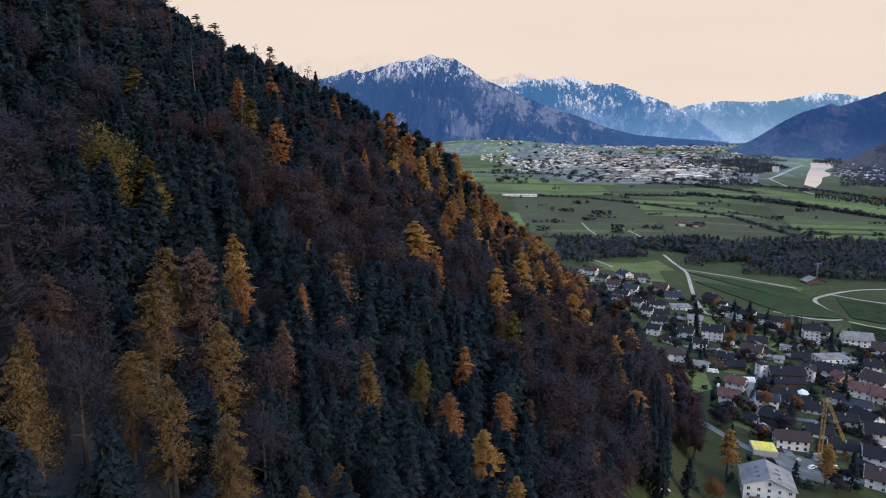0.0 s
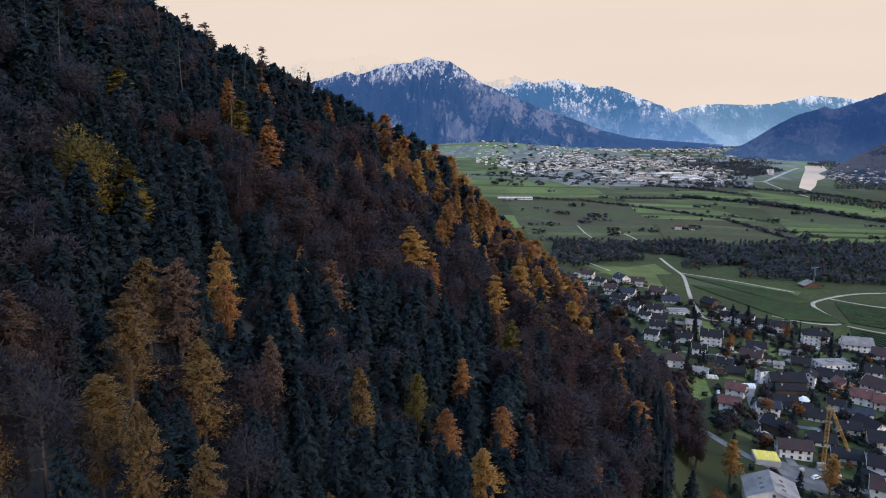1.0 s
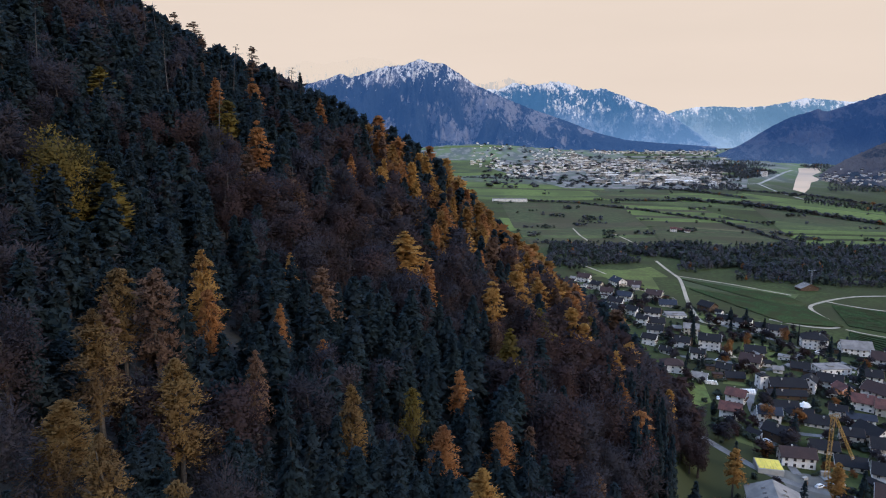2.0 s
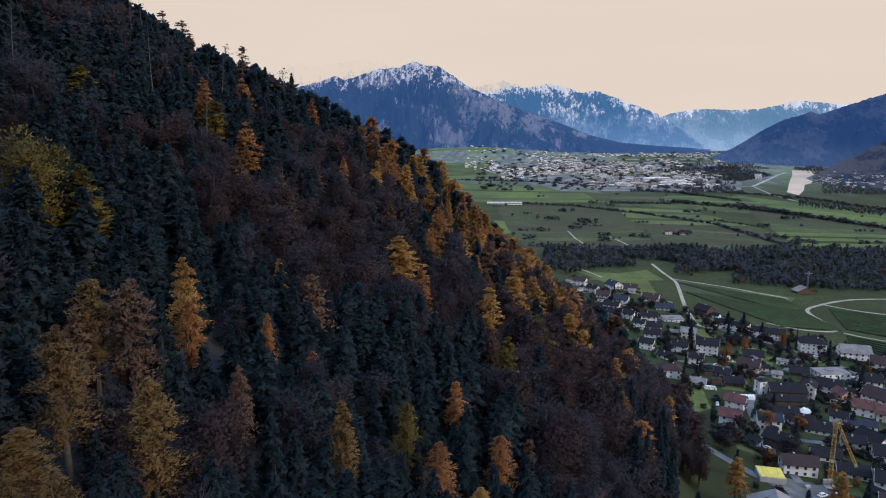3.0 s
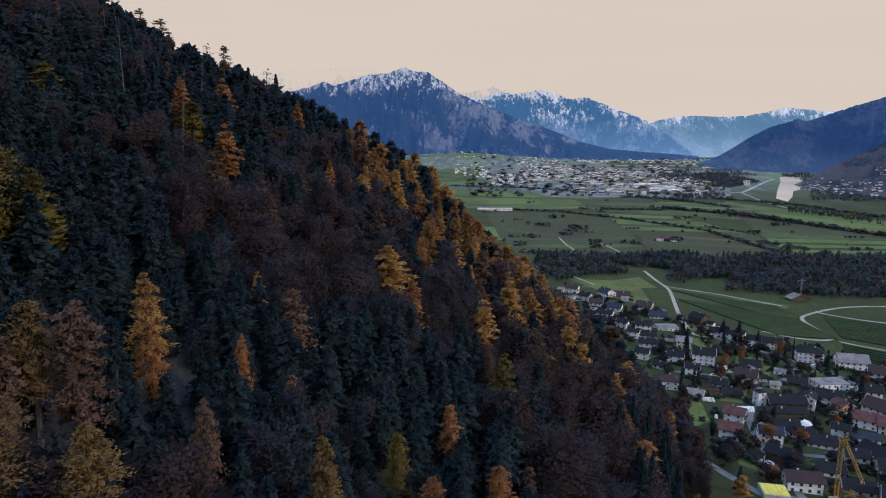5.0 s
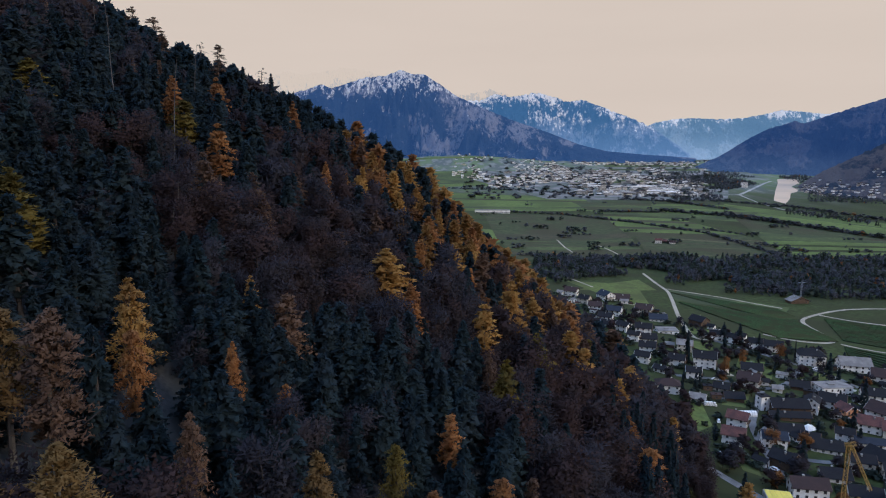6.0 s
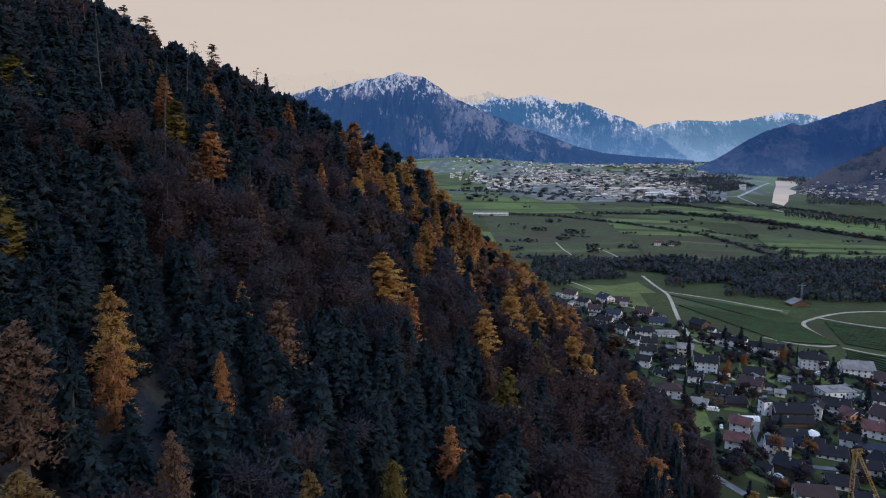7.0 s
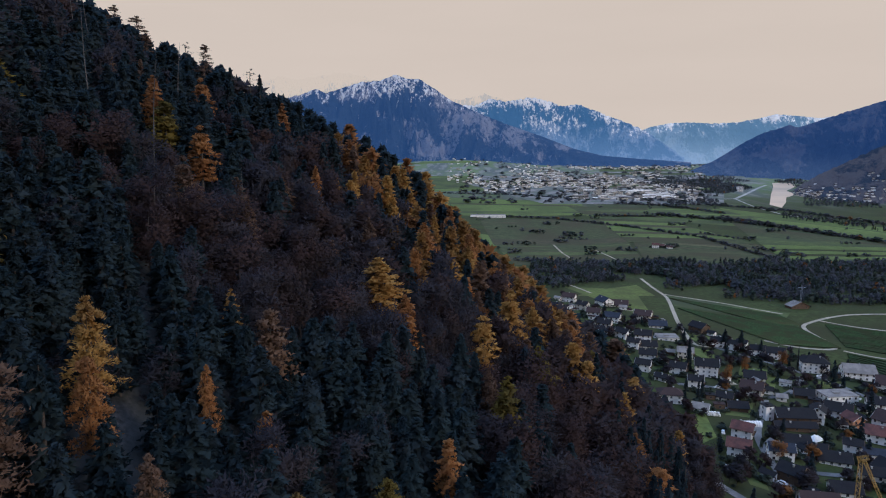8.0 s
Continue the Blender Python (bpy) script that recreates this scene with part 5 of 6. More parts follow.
house(234.2, 393.4, 10.4, 11.5, 60, 2, 'red', 'white', 'gable')
house(256.0, 412.6, 13.3, 14.6, 30, 2, 'brown', 'white', 'gable')
house(243.9, 385.7, 11.0, 12.1, 60, 2, 'red', 'cream', 'gable')
house(178.4, 332.0, 8.8, 11.5, 75, 1, 'slate', 'white', 'gable')
house(208.3, 332.6, 10.5, 12.6, 70, 2, 'brown', 'cream', 'gable')
house(191.8, 303.8, 10.1, 13.1, 60, 2, 'slate', 'white', 'gable')
house(181.8, 316.1, 8.7, 12.2, 70, 1, 'slate', 'cream', 'gable')
house(138.6, 434.5, 9.7, 13.5, 80, 2, 'brown', 'white', 'hip')
house(183.3, 490.1, 10.9, 14.2, 70, 3, 'slate', 'white', 'gable')
house(270.0, 513.5, 13.2, 17.2, 75, 3, 'slate', 'white', 'hip')
house(295.8, 504.1, 13.9, 19.5, 75, 2, 'light', 'white', 'gable')
house(301.4, 479.7, 12.8, 15.3, 60, 2, 'brown', 'white', 'gable')
house(198.4, 456.6, 11.1, 12.2, 55, 2, 'brown', 'cream', 'gable')
house(214.7, 487.4, 10.5, 12.6, 70, 1, 'slate', 'white', 'gable')
house(164.1, 489.5, 8.4, 10.1, 60, 2, 'slate', 'white', 'gable')
house(141.0, 491.1, 7.7, 9.2, 60, 2, 'brown', 'white', 'gable')
house(152.4, 516.8, 9.2, 11.0, 70, 2, 'slate', 'white', 'gable')
house(146.9, 472.1, 6.1, 7.3, 50, 1, 'slate', 'white', 'gable')
house(189.6, 643.7, 11.7, 14.0, 60, 2, 'brown', 'cream', 'gable')
house(143.5, 601.5, 9.2, 11.1, 60, 2, 'slate', 'white', 'gable')
house(157.5, 628.1, 9.9, 12.9, 60, 2, 'blue', 'white', 'gable')
house(182.3, 694.1, 13.0, 15.6, 70, 1, 'brown', 'cream', 'gable')
house(167.1, 693.9, 12.1, 14.5, 20, 2, 'blue', 'white', 'gable')
house(134.8, 703.5, 9.8, 11.7, 60, 2, 'brown', 'white', 'gable')
house(115.9, 668.5, 8.4, 10.1, 60, 1, 'slate', 'cream', 'gable')
house(142.1, 586.7, 9.0, 10.8, 60, 1, 'slate', 'white', 'gable')
house(193.7, 618.0, 10.4, 14.5, 80, 1, 'blue', 'white', 'gable')
house(188.3, 579.3, 12.6, 16.4, 85, 1, 'light', 'white', 'flat')
house(166.6, 571.7, 9.5, 12.3, 70, 2, 'slate', 'white', 'gable')
house(162.6, 549.2, 9.8, 12.8, 80, 1, 'slate', 'white', 'gable')
house(183.9, 528.8, 8.8, 10.5, 70, 2, 'light', 'cream', 'gable')
house(224.0, 566.0, 7.5, 9.7, 70, 2, 'slate', 'white', 'gable')
house(233.2, 559.6, 6.7, 8.1, 50, 2, 'brown', 'white', 'gable')
house(242.3, 563.4, 6.0, 7.3, 50, 2, 'slate', 'white', 'gable')
house(246.5, 547.0, 8.6, 10.4, 70, 2, 'slate', 'white', 'gable')
house(257.4, 542.0, 9.6, 12.5, 70, 2, 'slate', 'white', 'gable')
house(226.9, 609.4, 11.0, 13.2, 30, 2, 'slate', 'timber', 'gable')
house(371.7, 717.5, 20.0, 10.0, 8, 1, 'light', 'timber', 'gable')
house(212.2, 447.7, 4.6, 5.5, 70, 1, 'light', 'white', 'gable')
house(230.6, 477.2, 6.0, 7.2, 60, 1, 'light', 'white', 'flat')
house(231.0, 456.7, 8.8, 10.5, 70, 1, 'slate', 'timber', 'gable')
house(175.1, 442.8, 7.2, 8.6, 60, 1, 'slate', 'cream', 'gable')
house(175.2, 427.0, 8.0, 10.4, 80, 1, 'slate', 'timber', 'gable')
house(268.0, 441.3, 10.2, 12.2, 70, 2, 'slate', 'white', 'gable')
house(210.2, 376.0, 6.6, 7.9, 60, 2, 'slate', 'white', 'gable')
house(191.1, 373.7, 6.8, 7.5, 60, 1, 'slate', 'white', 'gable')
house(151.5, 420.9, 6.8, 8.1, 60, 1, 'light', 'white', 'gable')
house(180.1, 282.8, 10.9, 13.0, 60, 2, 'brown', 'white', 'gable')
house(151.2, 573.9, 8.1, 9.8, 40, 2, 'slate', 'white', 'gable')
house(144.0, 641.7, 9.4, 11.3, 70, 2, 'brown', 'white', 'gable')
house(140.5, 669.8, 8.4, 10.0, 50, 2, 'slate', 'cream', 'gable')
house(151.2, 546.5, 7.1, 8.5, 60, 2, 'slate', 'white', 'gable')
house(165.5, 463.6, 7.1, 8.5, 70, 2, 'slate', 'white', 'gable')
house(211.5, 348.6, 10.6, 12.8, 20, 2, 'slate', 'white', 'gable')
house(198.4, 343.9, 8.0, 9.6, 70, 2, 'brown', 'cream', 'gable')
house(361.1, 1118.6, 7.4, 10.4, 70, 2, 'red', 'white', 'gable')
house(375.4, 1125.5, 6.7, 8.7, 30, 1, 'red', 'timber', 'gable')
house(381.8, 1113.7, 7.0, 9.0, 80, 1, 'brown', 'white', 'gable')


# garages and sheds beside the houses, with a paved yard in front
houses_only = list(HOUSES)
yards = 0
for hx, hy, hr in houses_only:
    if hr < 5 or dice.random() < 0.35 or not 100 < hx < 330:
        continue
    a = dice.random() * 6.28
    x, y = hx + math.cos(a) * (hr + 4.0), hy + math.sin(a) * (hr + 4.0)
    if any((x - p) ** 2 + (y - q) ** 2 < (s + 2.5) ** 2 for p, q, s in HOUSES if (p, q) != (hx, hy)):
        continue
    turn = dice.uniform(0, 90)
    house(x, y, dice.uniform(3.4, 4.6), dice.uniform(5, 6.5), turn, 1, dice.choice(("slate", "slate", "light", "brown")), dice.choice(("white", "timber", "white")), dice.choice(("flat", "gable")))
    yards += 1
    c, s = math.cos(radians(turn)), math.sin(radians(turn))
    vs = []
    for j in range(5):
        for i in range(4):
            u, v = -2.6 + 5.2 * i / 3, -3.4 - 6.0 * j / 4
            p, q = x + u * c - v * s, y + u * s + v * c
            vs.append((p, q, ground_at(p, q) + 0.14 + 0.004 * (yards % 7)))
    fs = [(j * 4 + i, j * 4 + i + 1, (j + 1) * 4 + i + 1, (j + 1) * 4 + i) for j in range(4) for i in range(3)]
    tagged(new("pavement", mesh_of("pavement", vs, fs, [M[dice.choice(("concrete", "gravel", "asphalt"))]])), "small paved yard in front of a garage", "yard", kind="structure")
    if dice.random() < 0.6:
        PARKED.append((x + 6.2 * s, y - 6.2 * c, turn + 90))


# garden and street trees
def garden(x, y, h, r, kind, name, label):
    tree(x, y, h, r, kind, name, "garden trees", label, detail="_mid" if h > 10 else "_small")


for x, y, h, r in ((261.3, 475.8, 19.5, 3.9), (171.6, 491.4, 24.7, 3), (174.2, 497.9, 22.1, 2.6), (87.1, 250.9, 16, 4.6), (162.5, 275.6, 18.2, 3.9), (157.3, 439.4, 11.7, 2.3), (161.2, 443.3, 11.7, 2.2), (153.4, 448.5, 10.4, 2.1), (227.5, 561.6, 15.6, 4.4),
                   (237.9, 556.4, 16.9, 4.2), (247, 543.4, 13, 3.4), (223.6, 390, 14.3, 3.4), (254.8, 429, 15.6, 3.9), (182, 390, 10.4, 2.9), (211.9, 366.6, 11.7, 3.1)):
    garden(x, y, h, r, "spruce", "spruce", "dark green spruce standing in a village garden")
for x, y, h, r in ((113.1, 279.5, 22.1, 5.5), (153.4, 278.2, 19.5, 6), (165.1, 361.4, 10.4, 4.2), (145.6, 319.8, 7.8, 3.4), (191.1, 475.8, 13, 3.4), (249.6, 516.1, 14.3, 3.9), (214.5, 500.5, 11.7, 3.1), (100.1, 258.7, 10.4, 4.5)):
    garden(x, y, h, r, "amber" if h < 15 else "larch_gold", "autumn_tree", "thinning amber autumn tree in the village")
garden(258.1, 512.2, 18.2, 1.2, "spruce", "cypress", "slim dark columnar conifer beside a house")
# leafless and russet trees where the wood runs out towards the village
for k in range(60):
    x, y = dice.uniform(86, 124), dice.uniform(272, 352)
    if x > 104 + (y - 292) * 0.42 or x < 84 + (y - 292) * 0.3:
        continue
    garden(x, y, dice.uniform(13, 21), dice.uniform(3.2, 5.0), dice.choice(("bare", "beech", "bare")), "bare_tree", "tall nearly bare brown tree at the wood's edge")
# tall spruces at the foot of the slope
for k in range(54):
    x, y = 57 + k % 6 * 4.2 + dice.uniform(-2.6, 2.6), 222 + k // 6 * 8.4 + dice.uniform(-4, 4)
    if x > 47 + (y - 195) * 0.42 + 9:
        continue
    garden(x, y, dice.uniform(22, 30), dice.uniform(3.4, 4.6), "spruce", "spruce", "tall dark spruce at the edge of the meadow")
# clipped hedges round the gardens
def hedge_mesh(seed):
    rng = np.random.default_rng(seed)
    at = rng.uniform((-1, -0.5, 0), (1, 0.5, 1), (420, 3))
    at[:, 2] = 1 - (1 - at[:, 2]) ** 1.6
    out = rng.normal(size=(420, 3)) + np.array((0, 0, 0.6))
    out /= np.linalg.norm(out, axis=1)[:, None]
    out *= np.array((0.35, 1, 1))
    k = np.full(420, 0.22)
    return crown_mesh("hedge", tris(rng, at, out, k, k * 0.5), M["shrub"])


HEDGES = [hedge_mesh(700 + i) for i in range(3)]
for hx, hy, hr in HOUSES:
    for k in range(dice.choice((1, 2, 2))):
        a = dice.random() * 6.28
        x, y = hx + math.cos(a) * (hr + 2.5), hy + math.sin(a) * (hr + 2.5)
        if any((x - p) ** 2 + (y - q) ** 2 < (s * 0.9) ** 2 for p, q, s in HOUSES):
            continue
        hedge = new("hedge", dice.choice(HEDGES))
        hedge.location, hedge.rotation_euler = (x, y, ground_at(x, y) - 0.1), (0, 0, a + 1.57)
        hedge.scale = (dice.uniform(3, 6.5), dice.uniform(1.2, 2.2), dice.uniform(1.4, 2.6))
        tagged(hedge, "dark green garden hedge beside a house", "hedge", "garden hedges")
BUSHES = [crown_mesh("shrub", broadleaf(640 + i, 270, 0.02, 0.080, 9, 0.6, 0.5), M["shrub"]) for i in range(4)]


def bush(x, y, h, r):
    ob = new("garden_shrub", dice.choice(BUSHES))
    ob.location, ob.rotation_euler = (x, y, ground_at(x, y) - 0.15), (0, 0, dice.random() * 6.28)
    ob.scale = (r / RHO * 0.8, r / RHO * 0.8, h)
    tagged(ob, "rounded dark shrub in a village garden", "shrub", "garden shrubs")


HOUSES += [(145, 303, 11), (152, 291, 11), (172, 404, 7), (199, 389.5, 5), (156, 415, 6)]       # yards kept clear of growth
made = 0
corners = [Vector(c) for c in ((124, 730), (195, 625), (330, 500), (340, 390), (247, 270), (120, 270), (127, 345), (146, 440))]
while made < 640:
    x, y = dice.uniform(115, 340), dice.uniform(270, 730)
    inside = False
    for p, q in zip(corners, corners[1:] + corners[:1]):
        if (p.y > y) != (q.y > y) and x < (q.x - p.x) * (y - p.y) / (q.y - p.y) + p.x:
            inside = not inside
    if not inside or any((x - a) ** 2 + (y - b) ** 2 < (r + 0.6) ** 2 for a, b, r in HOUSES):
        made += 0.02
        continue
    if any(min((Vector((x, y)) - Vector(p).lerp(Vector(q), t / 6)).length for t in range(7)) < 3.5 for pts, w in ROADS[:11] for p, q in zip(pts, pts[1:])):
        made += 0.02
        continue
    if noise.noise(Vector((x * 0.03, y * 0.02, 6))) > 0.28:
        made += 0.02
        continue
    made += 1
    kind = dice.choices(("shrub", "spruce", "bare", "amber", "beech"), (10, 1.4, 5, 0.3, 1.4))[0]
    if kind == "shrub":
        h = dice.uniform(1.6, 4.6)
        bush(x, y, h, h * dice.uniform(0.6, 1.0))
        continue
    h = dice.uniform(4.5, 13) if kind == "spruce" else dice.uniform(4, 10)
    garden(x, y, h, h * (0.24 if kind == "spruce" else 0.46), kind, {"spruce": "garden_conifer", "bare": "leafless_garden_tree"}.get(kind, "garden_tree"),
           {"spruce": "dark evergreen in a village garden", "bare": "leafless garden tree between houses", "amber": "small amber autumn tree in a garden", "beech": "russet-leaved garden tree beside houses"}[kind])


# ---- farmyard ----
tunnel = new("polytunnel")
tunnel.location, tunnel.rotation_euler = (172.0, 404.0, ground_at(172, 404) - 0.1), (0, 0, radians(-2))
bm = bmesh.new()
arc = [(math.cos(math.pi * k / 8) * 2.4, math.sin(math.pi * k / 8) * 2.5) for k in range(9)]
ends = [[bm.verts.new((sx, y * grow, z * grow)) for y, z in arc] for sx, grow in ((-5.5, 1.0), (5.5, 1.0), (5.5, 0.97), (-5.5, 0.97))]
for a, b in ((0, 1), (1, 2), (2, 3), (3, 0)):
    for k in range(8):
        bm.faces.new((ends[a][k], ends[b][k], ends[b][k + 1], ends[a][k + 1]))
part("cover", bm, M["white"], tunnel, "milky plastic cover")
for i in range(9):
    bm = bmesh.new()
    for (y0, z0), (y1, z1) in zip(arc, arc[1:]):
        beam(bm, (-5.5 + i * 1.375, y0 * 1.02, z0 * 1.02), (-5.5 + i * 1.375, y1 * 1.02, z1 * 1.02), 0.09)
    part("hoop", bm, M["steel"], tunnel)
tagged(tunnel, "small white polytunnel with steel hoops beside the barn", "polytunnel")

bm = bmesh.new()
bmesh.ops.create_grid(bm, x_segments=14, y_segments=9, size=1)
for v in bm.verts:
    r = min(1, max(abs(v.co.x), abs(v.co.y)))
    lump = 0.5 + 0.5 * noise.noise(Vector((v.co.x * 2.5, v.co.y * 2.5, 4)))
    v.co = Vector((v.co.x * 4.4, v.co.y * 2.6, (1 - r ** 2.2) * (1.7 + 1.5 * lump) - 0.1))
heap = new("covered_heap", bm_mesh("covered_heap", bm, [M["white"]]))
heap.location, heap.rotation_euler = (199.0, 389.5, ground_at(199, 389.5)), (0, 0, radians(25))
tagged(heap, "heap covered with a creased white tarpaulin behind the barn", "heap")

bm = bmesh.new()
bmesh.ops.create_cone(bm, cap_ends=True, segments=14, radius1=0.72, radius2=0.72, depth=1.25)
bmesh.ops.bevel(bm, geom=[e for e in bm.edges if abs(e.verts[0].co.z - e.verts[1].co.z) < 0.01], offset=0.14, segments=2, affect="EDGES")
BALE = bm_mesh("silage_bale", bm, [M["white"]])
for k in range(9):
    bale = new("silage_bale", BALE)
    x, y = 153.4 + (k % 5) * 1.5 + (0.7 if k > 4 else 0), 414.5 + dice.uniform(-0.4, 0.4)
    bale.location, bale.rotation_euler = (x, y, ground_at(x, y) + (0.6 if k < 5 else 1.8)), (0, 0, dice.random())
    tagged(bale, "round silage bale wrapped in white film", "bale", "silage bales")


# ---- tower crane ----
def lattice(bm, a, b, half, bay, r=0.07):
    a, b = Vector(a), Vector(b)
    d = (b - a).normalized()
    u = d.orthogonal().normalized()
    w = d.cross(u)
    offs = [u * half + w * half, u * -half + w * half, u * -half - w * half, u * half - w * half]
    n = max(2, int((b - a).length / bay))
    for o in offs:
        beam(bm, a + o, b + o, r)
    for k in range(n):
        p, q = a.lerp(b, k / n), a.lerp(b, (k + 1) / n)
        for i in range(4):
            beam(bm, p + offs[i], q + offs[(i + 1) % 4], r * 0.6)
            beam(bm, p + offs[i], p + offs[(i + 1) % 4], r * 0.6)


cx, cy = 164.0, 303.0
cz = ground_at(cx, cy)
crane_top = new("tower_crane")
crane_top.location = (cx, cy, cz)
bm = bmesh.new()
box(bm, -2.2, -2.2, -0.4, 2.2, 2.2, 0.5)
part("base", bm, M["concrete"], crane_top)
bm = bmesh.new()
lattice(bm, (0, 0, 0.5), (0, 0, 29), 0.7, 1.8, 0.09)
part("mast", bm, M["crane"], crane_top)
bm = bmesh.new()
lattice(bm, (0.8, -1.0, 28.4), (6.6, -6.2, 12.5), 0.45, 1.6, 0.075)
part("jib", bm, M["crane"], crane_top)
bm = bmesh.new()
lattice(bm, (-1.0, 0.5, 28.6), (2.0, -1.5, 30.2), 0.7, 1.4, 0.10)
part("jib_hinge", bm, M["crane"], crane_top)
bm = bmesh.new()
box(bm, -2.0, 0.8, 0.6, 2.0, 2.0, 2.6)
part("counterweight", bm, M["concrete"], crane_top)
tagged(crane_top, "yellow lattice tower crane with its jib folded down", "crane")

# building site behind the large house
vs = []
for j in range(7):
    for i in range(9):
        u, v = i / 8, j / 6
        x = 140 + 20 * u + 4 * v + 1.2 * noise.noise(Vector((i * 0.8, j * 0.8, 3)))
        y = 284 + 24 * v - 4 * u + 1.2 * noise.noise(Vector((i * 0.8, j * 0.8, 9)))
        vs.append((x, y, ground_at(x, y) + 0.12))
fs = [(j * 9 + i, j * 9 + i + 1, (j + 1) * 9 + i + 1, (j + 1) * 9 + i) for j in range(6) for i in range(8)]
tagged(new("pavement", mesh_of("pavement", vs, fs, [M["plough"]])), "dusty pale gravel ground of the building site", "yard", kind="structure")
site_x, site_y = 144.0, 306.0
site_z = ground_at(site_x, site_y)
shell = new("building_shell")
shell.location, shell.rotation_euler = (site_x, site_y, site_z), (0, 0, radians(-12))
bm = bmesh.new()
box(bm, -9, -5, -0.8, 1.5, 5, 3.0)
part("wall", bm, M["concrete"], shell)
for k in range(5):
    bm = bmesh.new()
    box(bm, -8.6 + k * 2.0, -4.5, 3.04, -6.7 + k * 2.0, 4.5, 3.2)
    part("formwork_panel", bm, M["yellow"], shell, "yellow formwork panel")
for k in range(5):
    bm = bmesh.new()
    beam(bm, (-8.8 + k * 2.5, -4.9, 3.0), (-8.8 + k * 2.2, -4.9, 4.4), 0.05)
    part("guard_post", bm, M["steel"], shell)
tagged(shell, "unfinished concrete building with yellow formwork on top", "building site")
for k in range(7):
    stack = new("material_stack")
    sx, sy = site_x + 12 + dice.uniform(-6, 12), site_y - 6 + dice.uniform(-6, 5)
    stack.location, stack.rotation_euler = (sx, sy, ground_at(sx, sy)), (0, 0, dice.random() * 3)
    for q in range(3):
        bm = bmesh.new()
        box(bm, -1.5, -0.6, 0.02 + q * 0.42, 1.5 - q * 0.2, 0.6, 0.4 + q * 0.42)
        part("crate", bm, M[("white", "timber", "steel", "yellow", "blue", "concrete", "white")[k]], stack)
    tagged(stack, "stack of building material on the site", "building material", "building material on the site")


def vehicle(x, y, turn, colour_mat, name, label, l=4.3, h=1.45):
    top = new(name)
    top.location, top.rotation_euler = (x, y, ground_at(x, y) + 0.18), (0, 0, radians(turn))
    bm = bmesh.new()
    box(bm, -l / 2, -0.88, 0.15, l / 2, 0.88, 0.8)
    bmesh.ops.bevel(bm, geom=bm.edges[:], offset=0.12, segments=2, affect="EDGES")
    part("body", bm, colour_mat, top)
    bm = bmesh.new()
    box(bm, -l * 0.32, -0.78, 0.78, l * 0.28, 0.78, h)
    bmesh.ops.bevel(bm, geom=bm.edges[:], offset=0.18, segments=2, affect="EDGES")
    part("cabin", bm, colour_mat, top)
    bm = bmesh.new()
    box(bm, -l * 0.27, -0.79, 0.92, l * 0.23, 0.79, h - 0.14)
    part("side_window", bm, M["glass"], top)
    for a in (-l * 0.31, l * 0.31):
        for b in (-0.8, 0.8):
            bm = bmesh.new()
            beam(bm, (a, b - 0.1, 0.15), (a, b + 0.1, 0.15), 0.31, 12)
            part("wheel", bm, M["slate"], top)
    return tagged(top, label, "car", "parked vehicles")


vehicle(72.5, 234, 30, M["white"], "van", "small white van parked on the meadow", 5.0, 2.0)
for x, y, a, m, w in ((133.9, 348.4, 60, "steel", "silver"), (156, 293.8, 20, "white", "white"), (161.2, 288.6, 10, "slate", "dark"), (195, 340.6, 5, "white", "white"), (179.4, 462.8, 0, "white", "white"), (236.6, 483.6, 50, "steel", "silver"),
                      (150.8, 390, 70, "white", "white"), (169, 291.2, 0, "blue", "blue"), (215.8, 348.4, 5, "steel", "silver"), (243.1, 470.6, 40, "white", "white"), (189.8, 429, 70, "slate", "dark"), (266.5, 499.2, -20, "white", "white")):
    vehicle(x, y, a, M[m], "car", w + " car parked beside the street")

for x, y, a in PARKED:
    k = dice.choice(("white", "steel", "slate", "blue", "red"))
    vehicle(x, y, a, M[k], "car", {"white": "white", "steel": "silver", "slate": "dark", "blue": "blue", "red": "red"}[k] + " car parked in a paved yard")

# overhead line mast in the field
pylon = new("line_mast")
pylon.location = (385, 735, ground_at(385, 735))
bm = bmesh.new()
lattice(bm, (0, 0, -0.3), (0, 0, 20), 0.6, 2.0, 0.1)
part("mast", bm, M["steel"], pylon)
bm = bmesh.new()
lattice(bm, (-4, 0, 17.5), (4, 0, 17.5), 0.25, 1.2, 0.06)
part("cross_arm", bm, M["steel"], pylon)
tagged(pylon, "pale lattice mast of an overhead line by the woods", "mast")


# ---- the far town ----
def block(x, y, w, l, h, turn, wall, roof, name, label):
    top = new(name)
    top.location, top.rotation_euler = (x, y, valley(x, y)), (0, 0, radians(turn))
    bm = bmesh.new()
    box(bm, -w / 2, -l / 2, -0.5, w / 2, l / 2, h)
    part("wall", bm, M[wall], top)
    bm = bmesh.new()
    box(bm, -w / 2 - 0.3, -l / 2 - 0.3, h + 0.003, w / 2 + 0.3, l / 2 + 0.3, h + 0.6)
    part("roof", bm, M[roof], top)
    for k in range(max(1, int(h / 3.2))):
        bm = bmesh.new()
        box(bm, -w / 2 + 0.8, -l / 2 - 0.08, 1.2 + k * 3.2, w / 2 - 0.8, -l / 2 - 0.004, 2.5 + k * 3.2)
        part("window_band", bm, M["glass"], top)
    return tagged(top, label, "building", "buildings of the far town")


def town_spot(lo, hi, y0, y1):
    """A place on the valley floor: nearer ones lie wider apart."""
    y = 1 / dice.uniform(1 / y1, 1 / y0)
    return y * dice.uniform(lo, hi), y


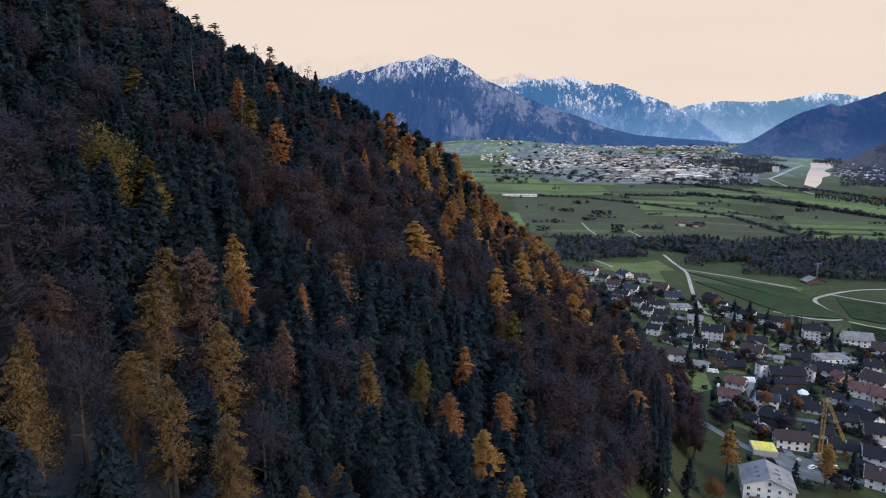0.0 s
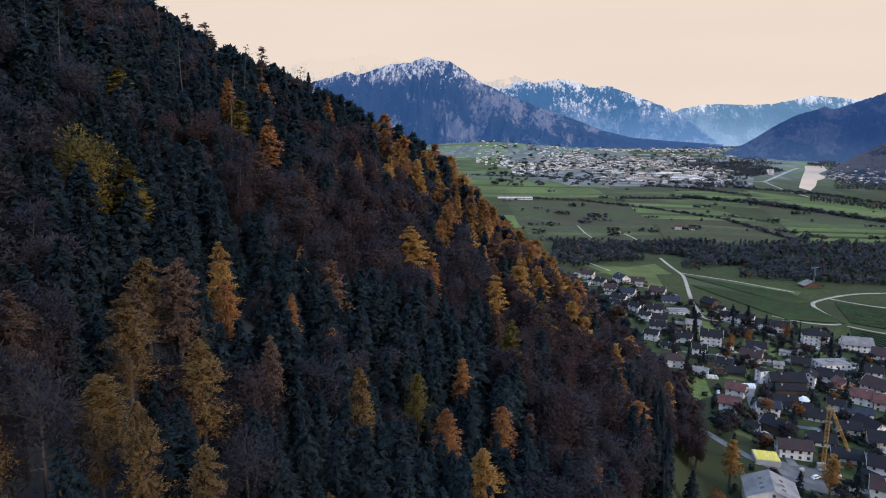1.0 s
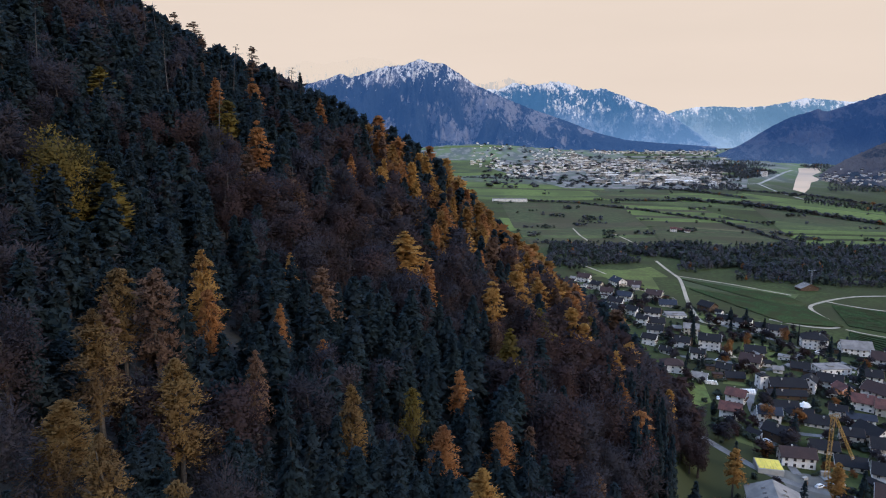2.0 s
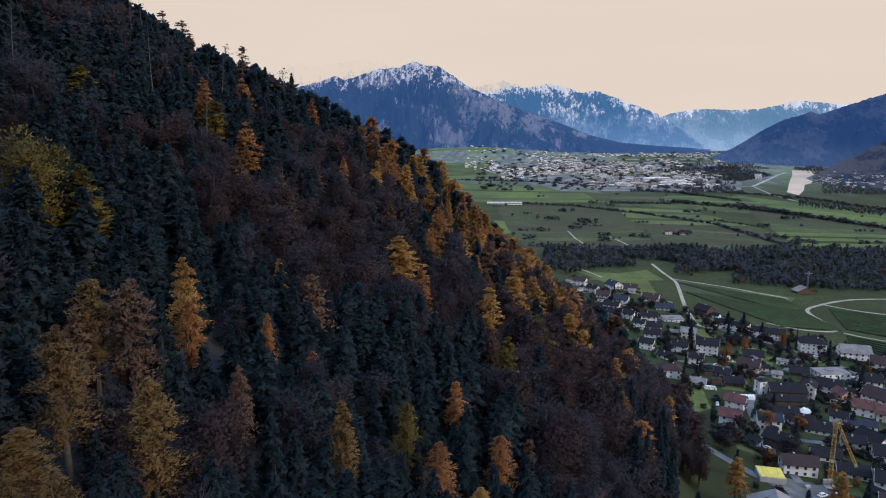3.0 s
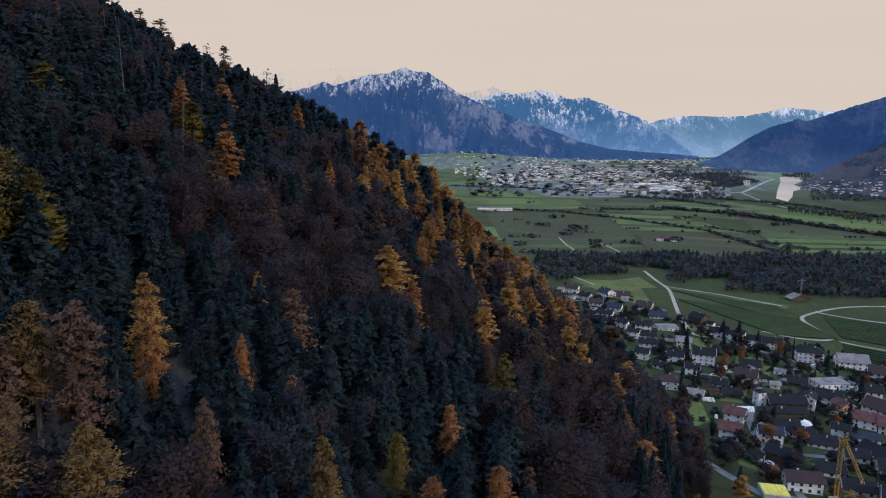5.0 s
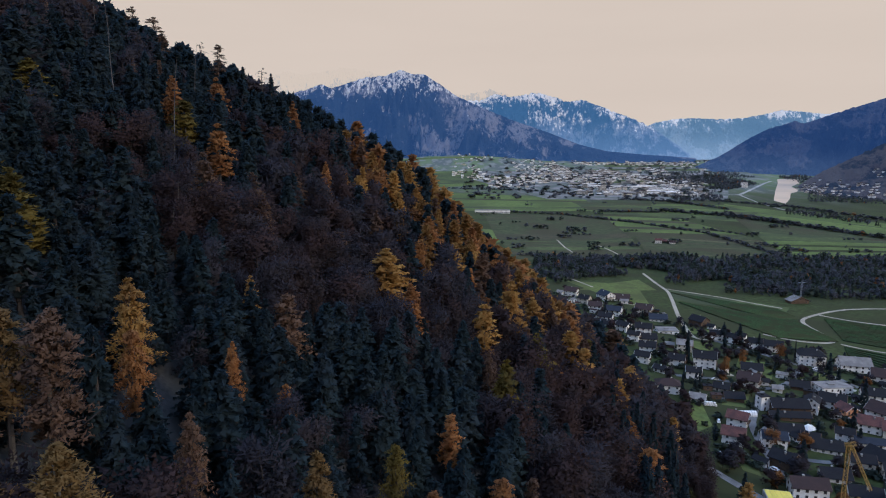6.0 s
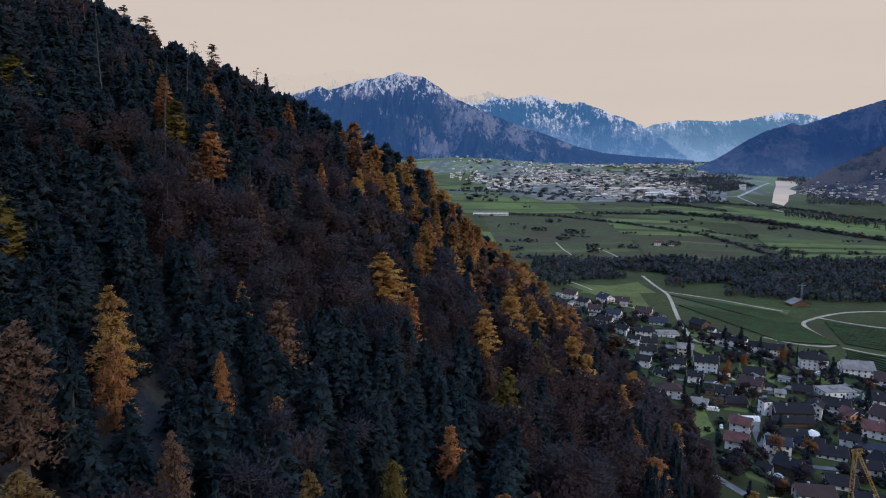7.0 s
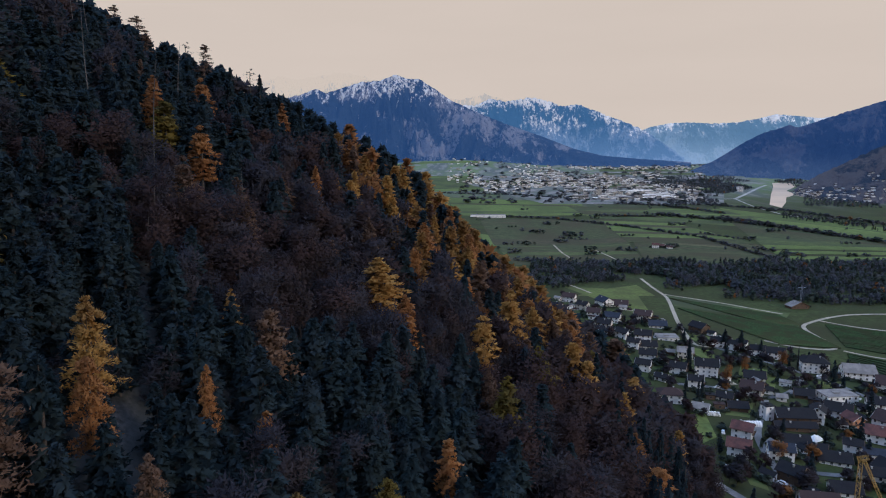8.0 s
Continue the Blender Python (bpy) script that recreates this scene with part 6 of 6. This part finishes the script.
for k in range(120):
    x, y = town_spot(0.20, 0.39, 1990, 2500)
    if dice.random() < 0.5:
        block(x, y, dice.uniform(24, 66), dice.uniform(12, 22), dice.uniform(4, 7), dice.uniform(-12, 12), dice.choice(("white", "white", "concrete")), dice.choice(("light", "concrete", "concrete", "white")), "industrial_hall", "long pale industrial hall in the far town")
    else:
        block(x, y, dice.uniform(9, 18), dice.uniform(8, 12), dice.uniform(7, 14), dice.uniform(-15, 15), dice.choice(("white", "cream", "concrete")), dice.choice(("light", "brown", "slate")), "apartment_block", "pale apartment block in the far town")
for k in range(45):
    x, y = town_spot(0.10, 0.34, 2450, 3300)
    block(x, y, dice.uniform(10, 36), dice.uniform(9, 15), dice.uniform(5, 11), dice.uniform(-15, 15), dice.choice(("white", "cream", "concrete")), dice.choice(("light", "slate", "brown")), "town_building", "pale building in the far town")
block(125, 1560, 80, 16, 6, 0, "white", "light", "greenhouse", "long pale greenhouse among the fields")
block(1060, 2330, 18, 14, 17, 0, "white", "light", "riverside_works", "pale concrete works beside the river")
bm = bmesh.new()
for k in range(2600):
    x, y = town_spot(0.02, 0.40, 2300, 3900) if k % 2 else town_spot(0.05, 0.36, 2500, 3700)
    if noise.noise(Vector((x * 0.005, y * 0.002, 2))) < -0.05 or x < 0.17 * y and k % 5 < 3:
        continue
    w, l, h, z = dice.uniform(7, 14), dice.uniform(7, 11), dice.uniform(3.5, 6), valley(x, y)
    box(bm, x - w / 2, y - l / 2, z - 0.5, x + w / 2, y + l / 2, z + h, dice.choice((0, 0, 1)))
    box(bm, x - w / 2 - 0.4, y - l / 2 - 0.4, z + h, x + w / 2 + 0.4, y + l / 2 + 0.4, z + h + 1.6, dice.choice((2, 3, 4, 4, 0)))
places = [v.co for v in low_slope.data.vertices]
for k in range(260):
    c = places[dice.randrange(6 * 301, 40 * 301)]
    if noise.noise(Vector((c.x * 0.008, c.z * 0.03, 5))) < 0.08:
        continue
    w, h = dice.uniform(4, 8), dice.uniform(2.5, 4)
    box(bm, c.x - w / 2, c.y - 4, c.z - 2, c.x + w / 2, c.y + 4, c.z + h, dice.choice((0, 0, 1)))
    box(bm, c.x - w / 2 - 0.4, c.y - 4.4, c.z + h, c.x + w / 2 + 0.4, c.y + 4.4, c.z + h + 1.4, dice.choice((2, 3, 4)))
tagged(new("distant_town", bm_mesh("distant_town", bm, [M["white"], M["cream"], M["brown"], M["slate"], M["light"]])), "pale houses of the town spread over the valley floor", "town", kind="stuff")
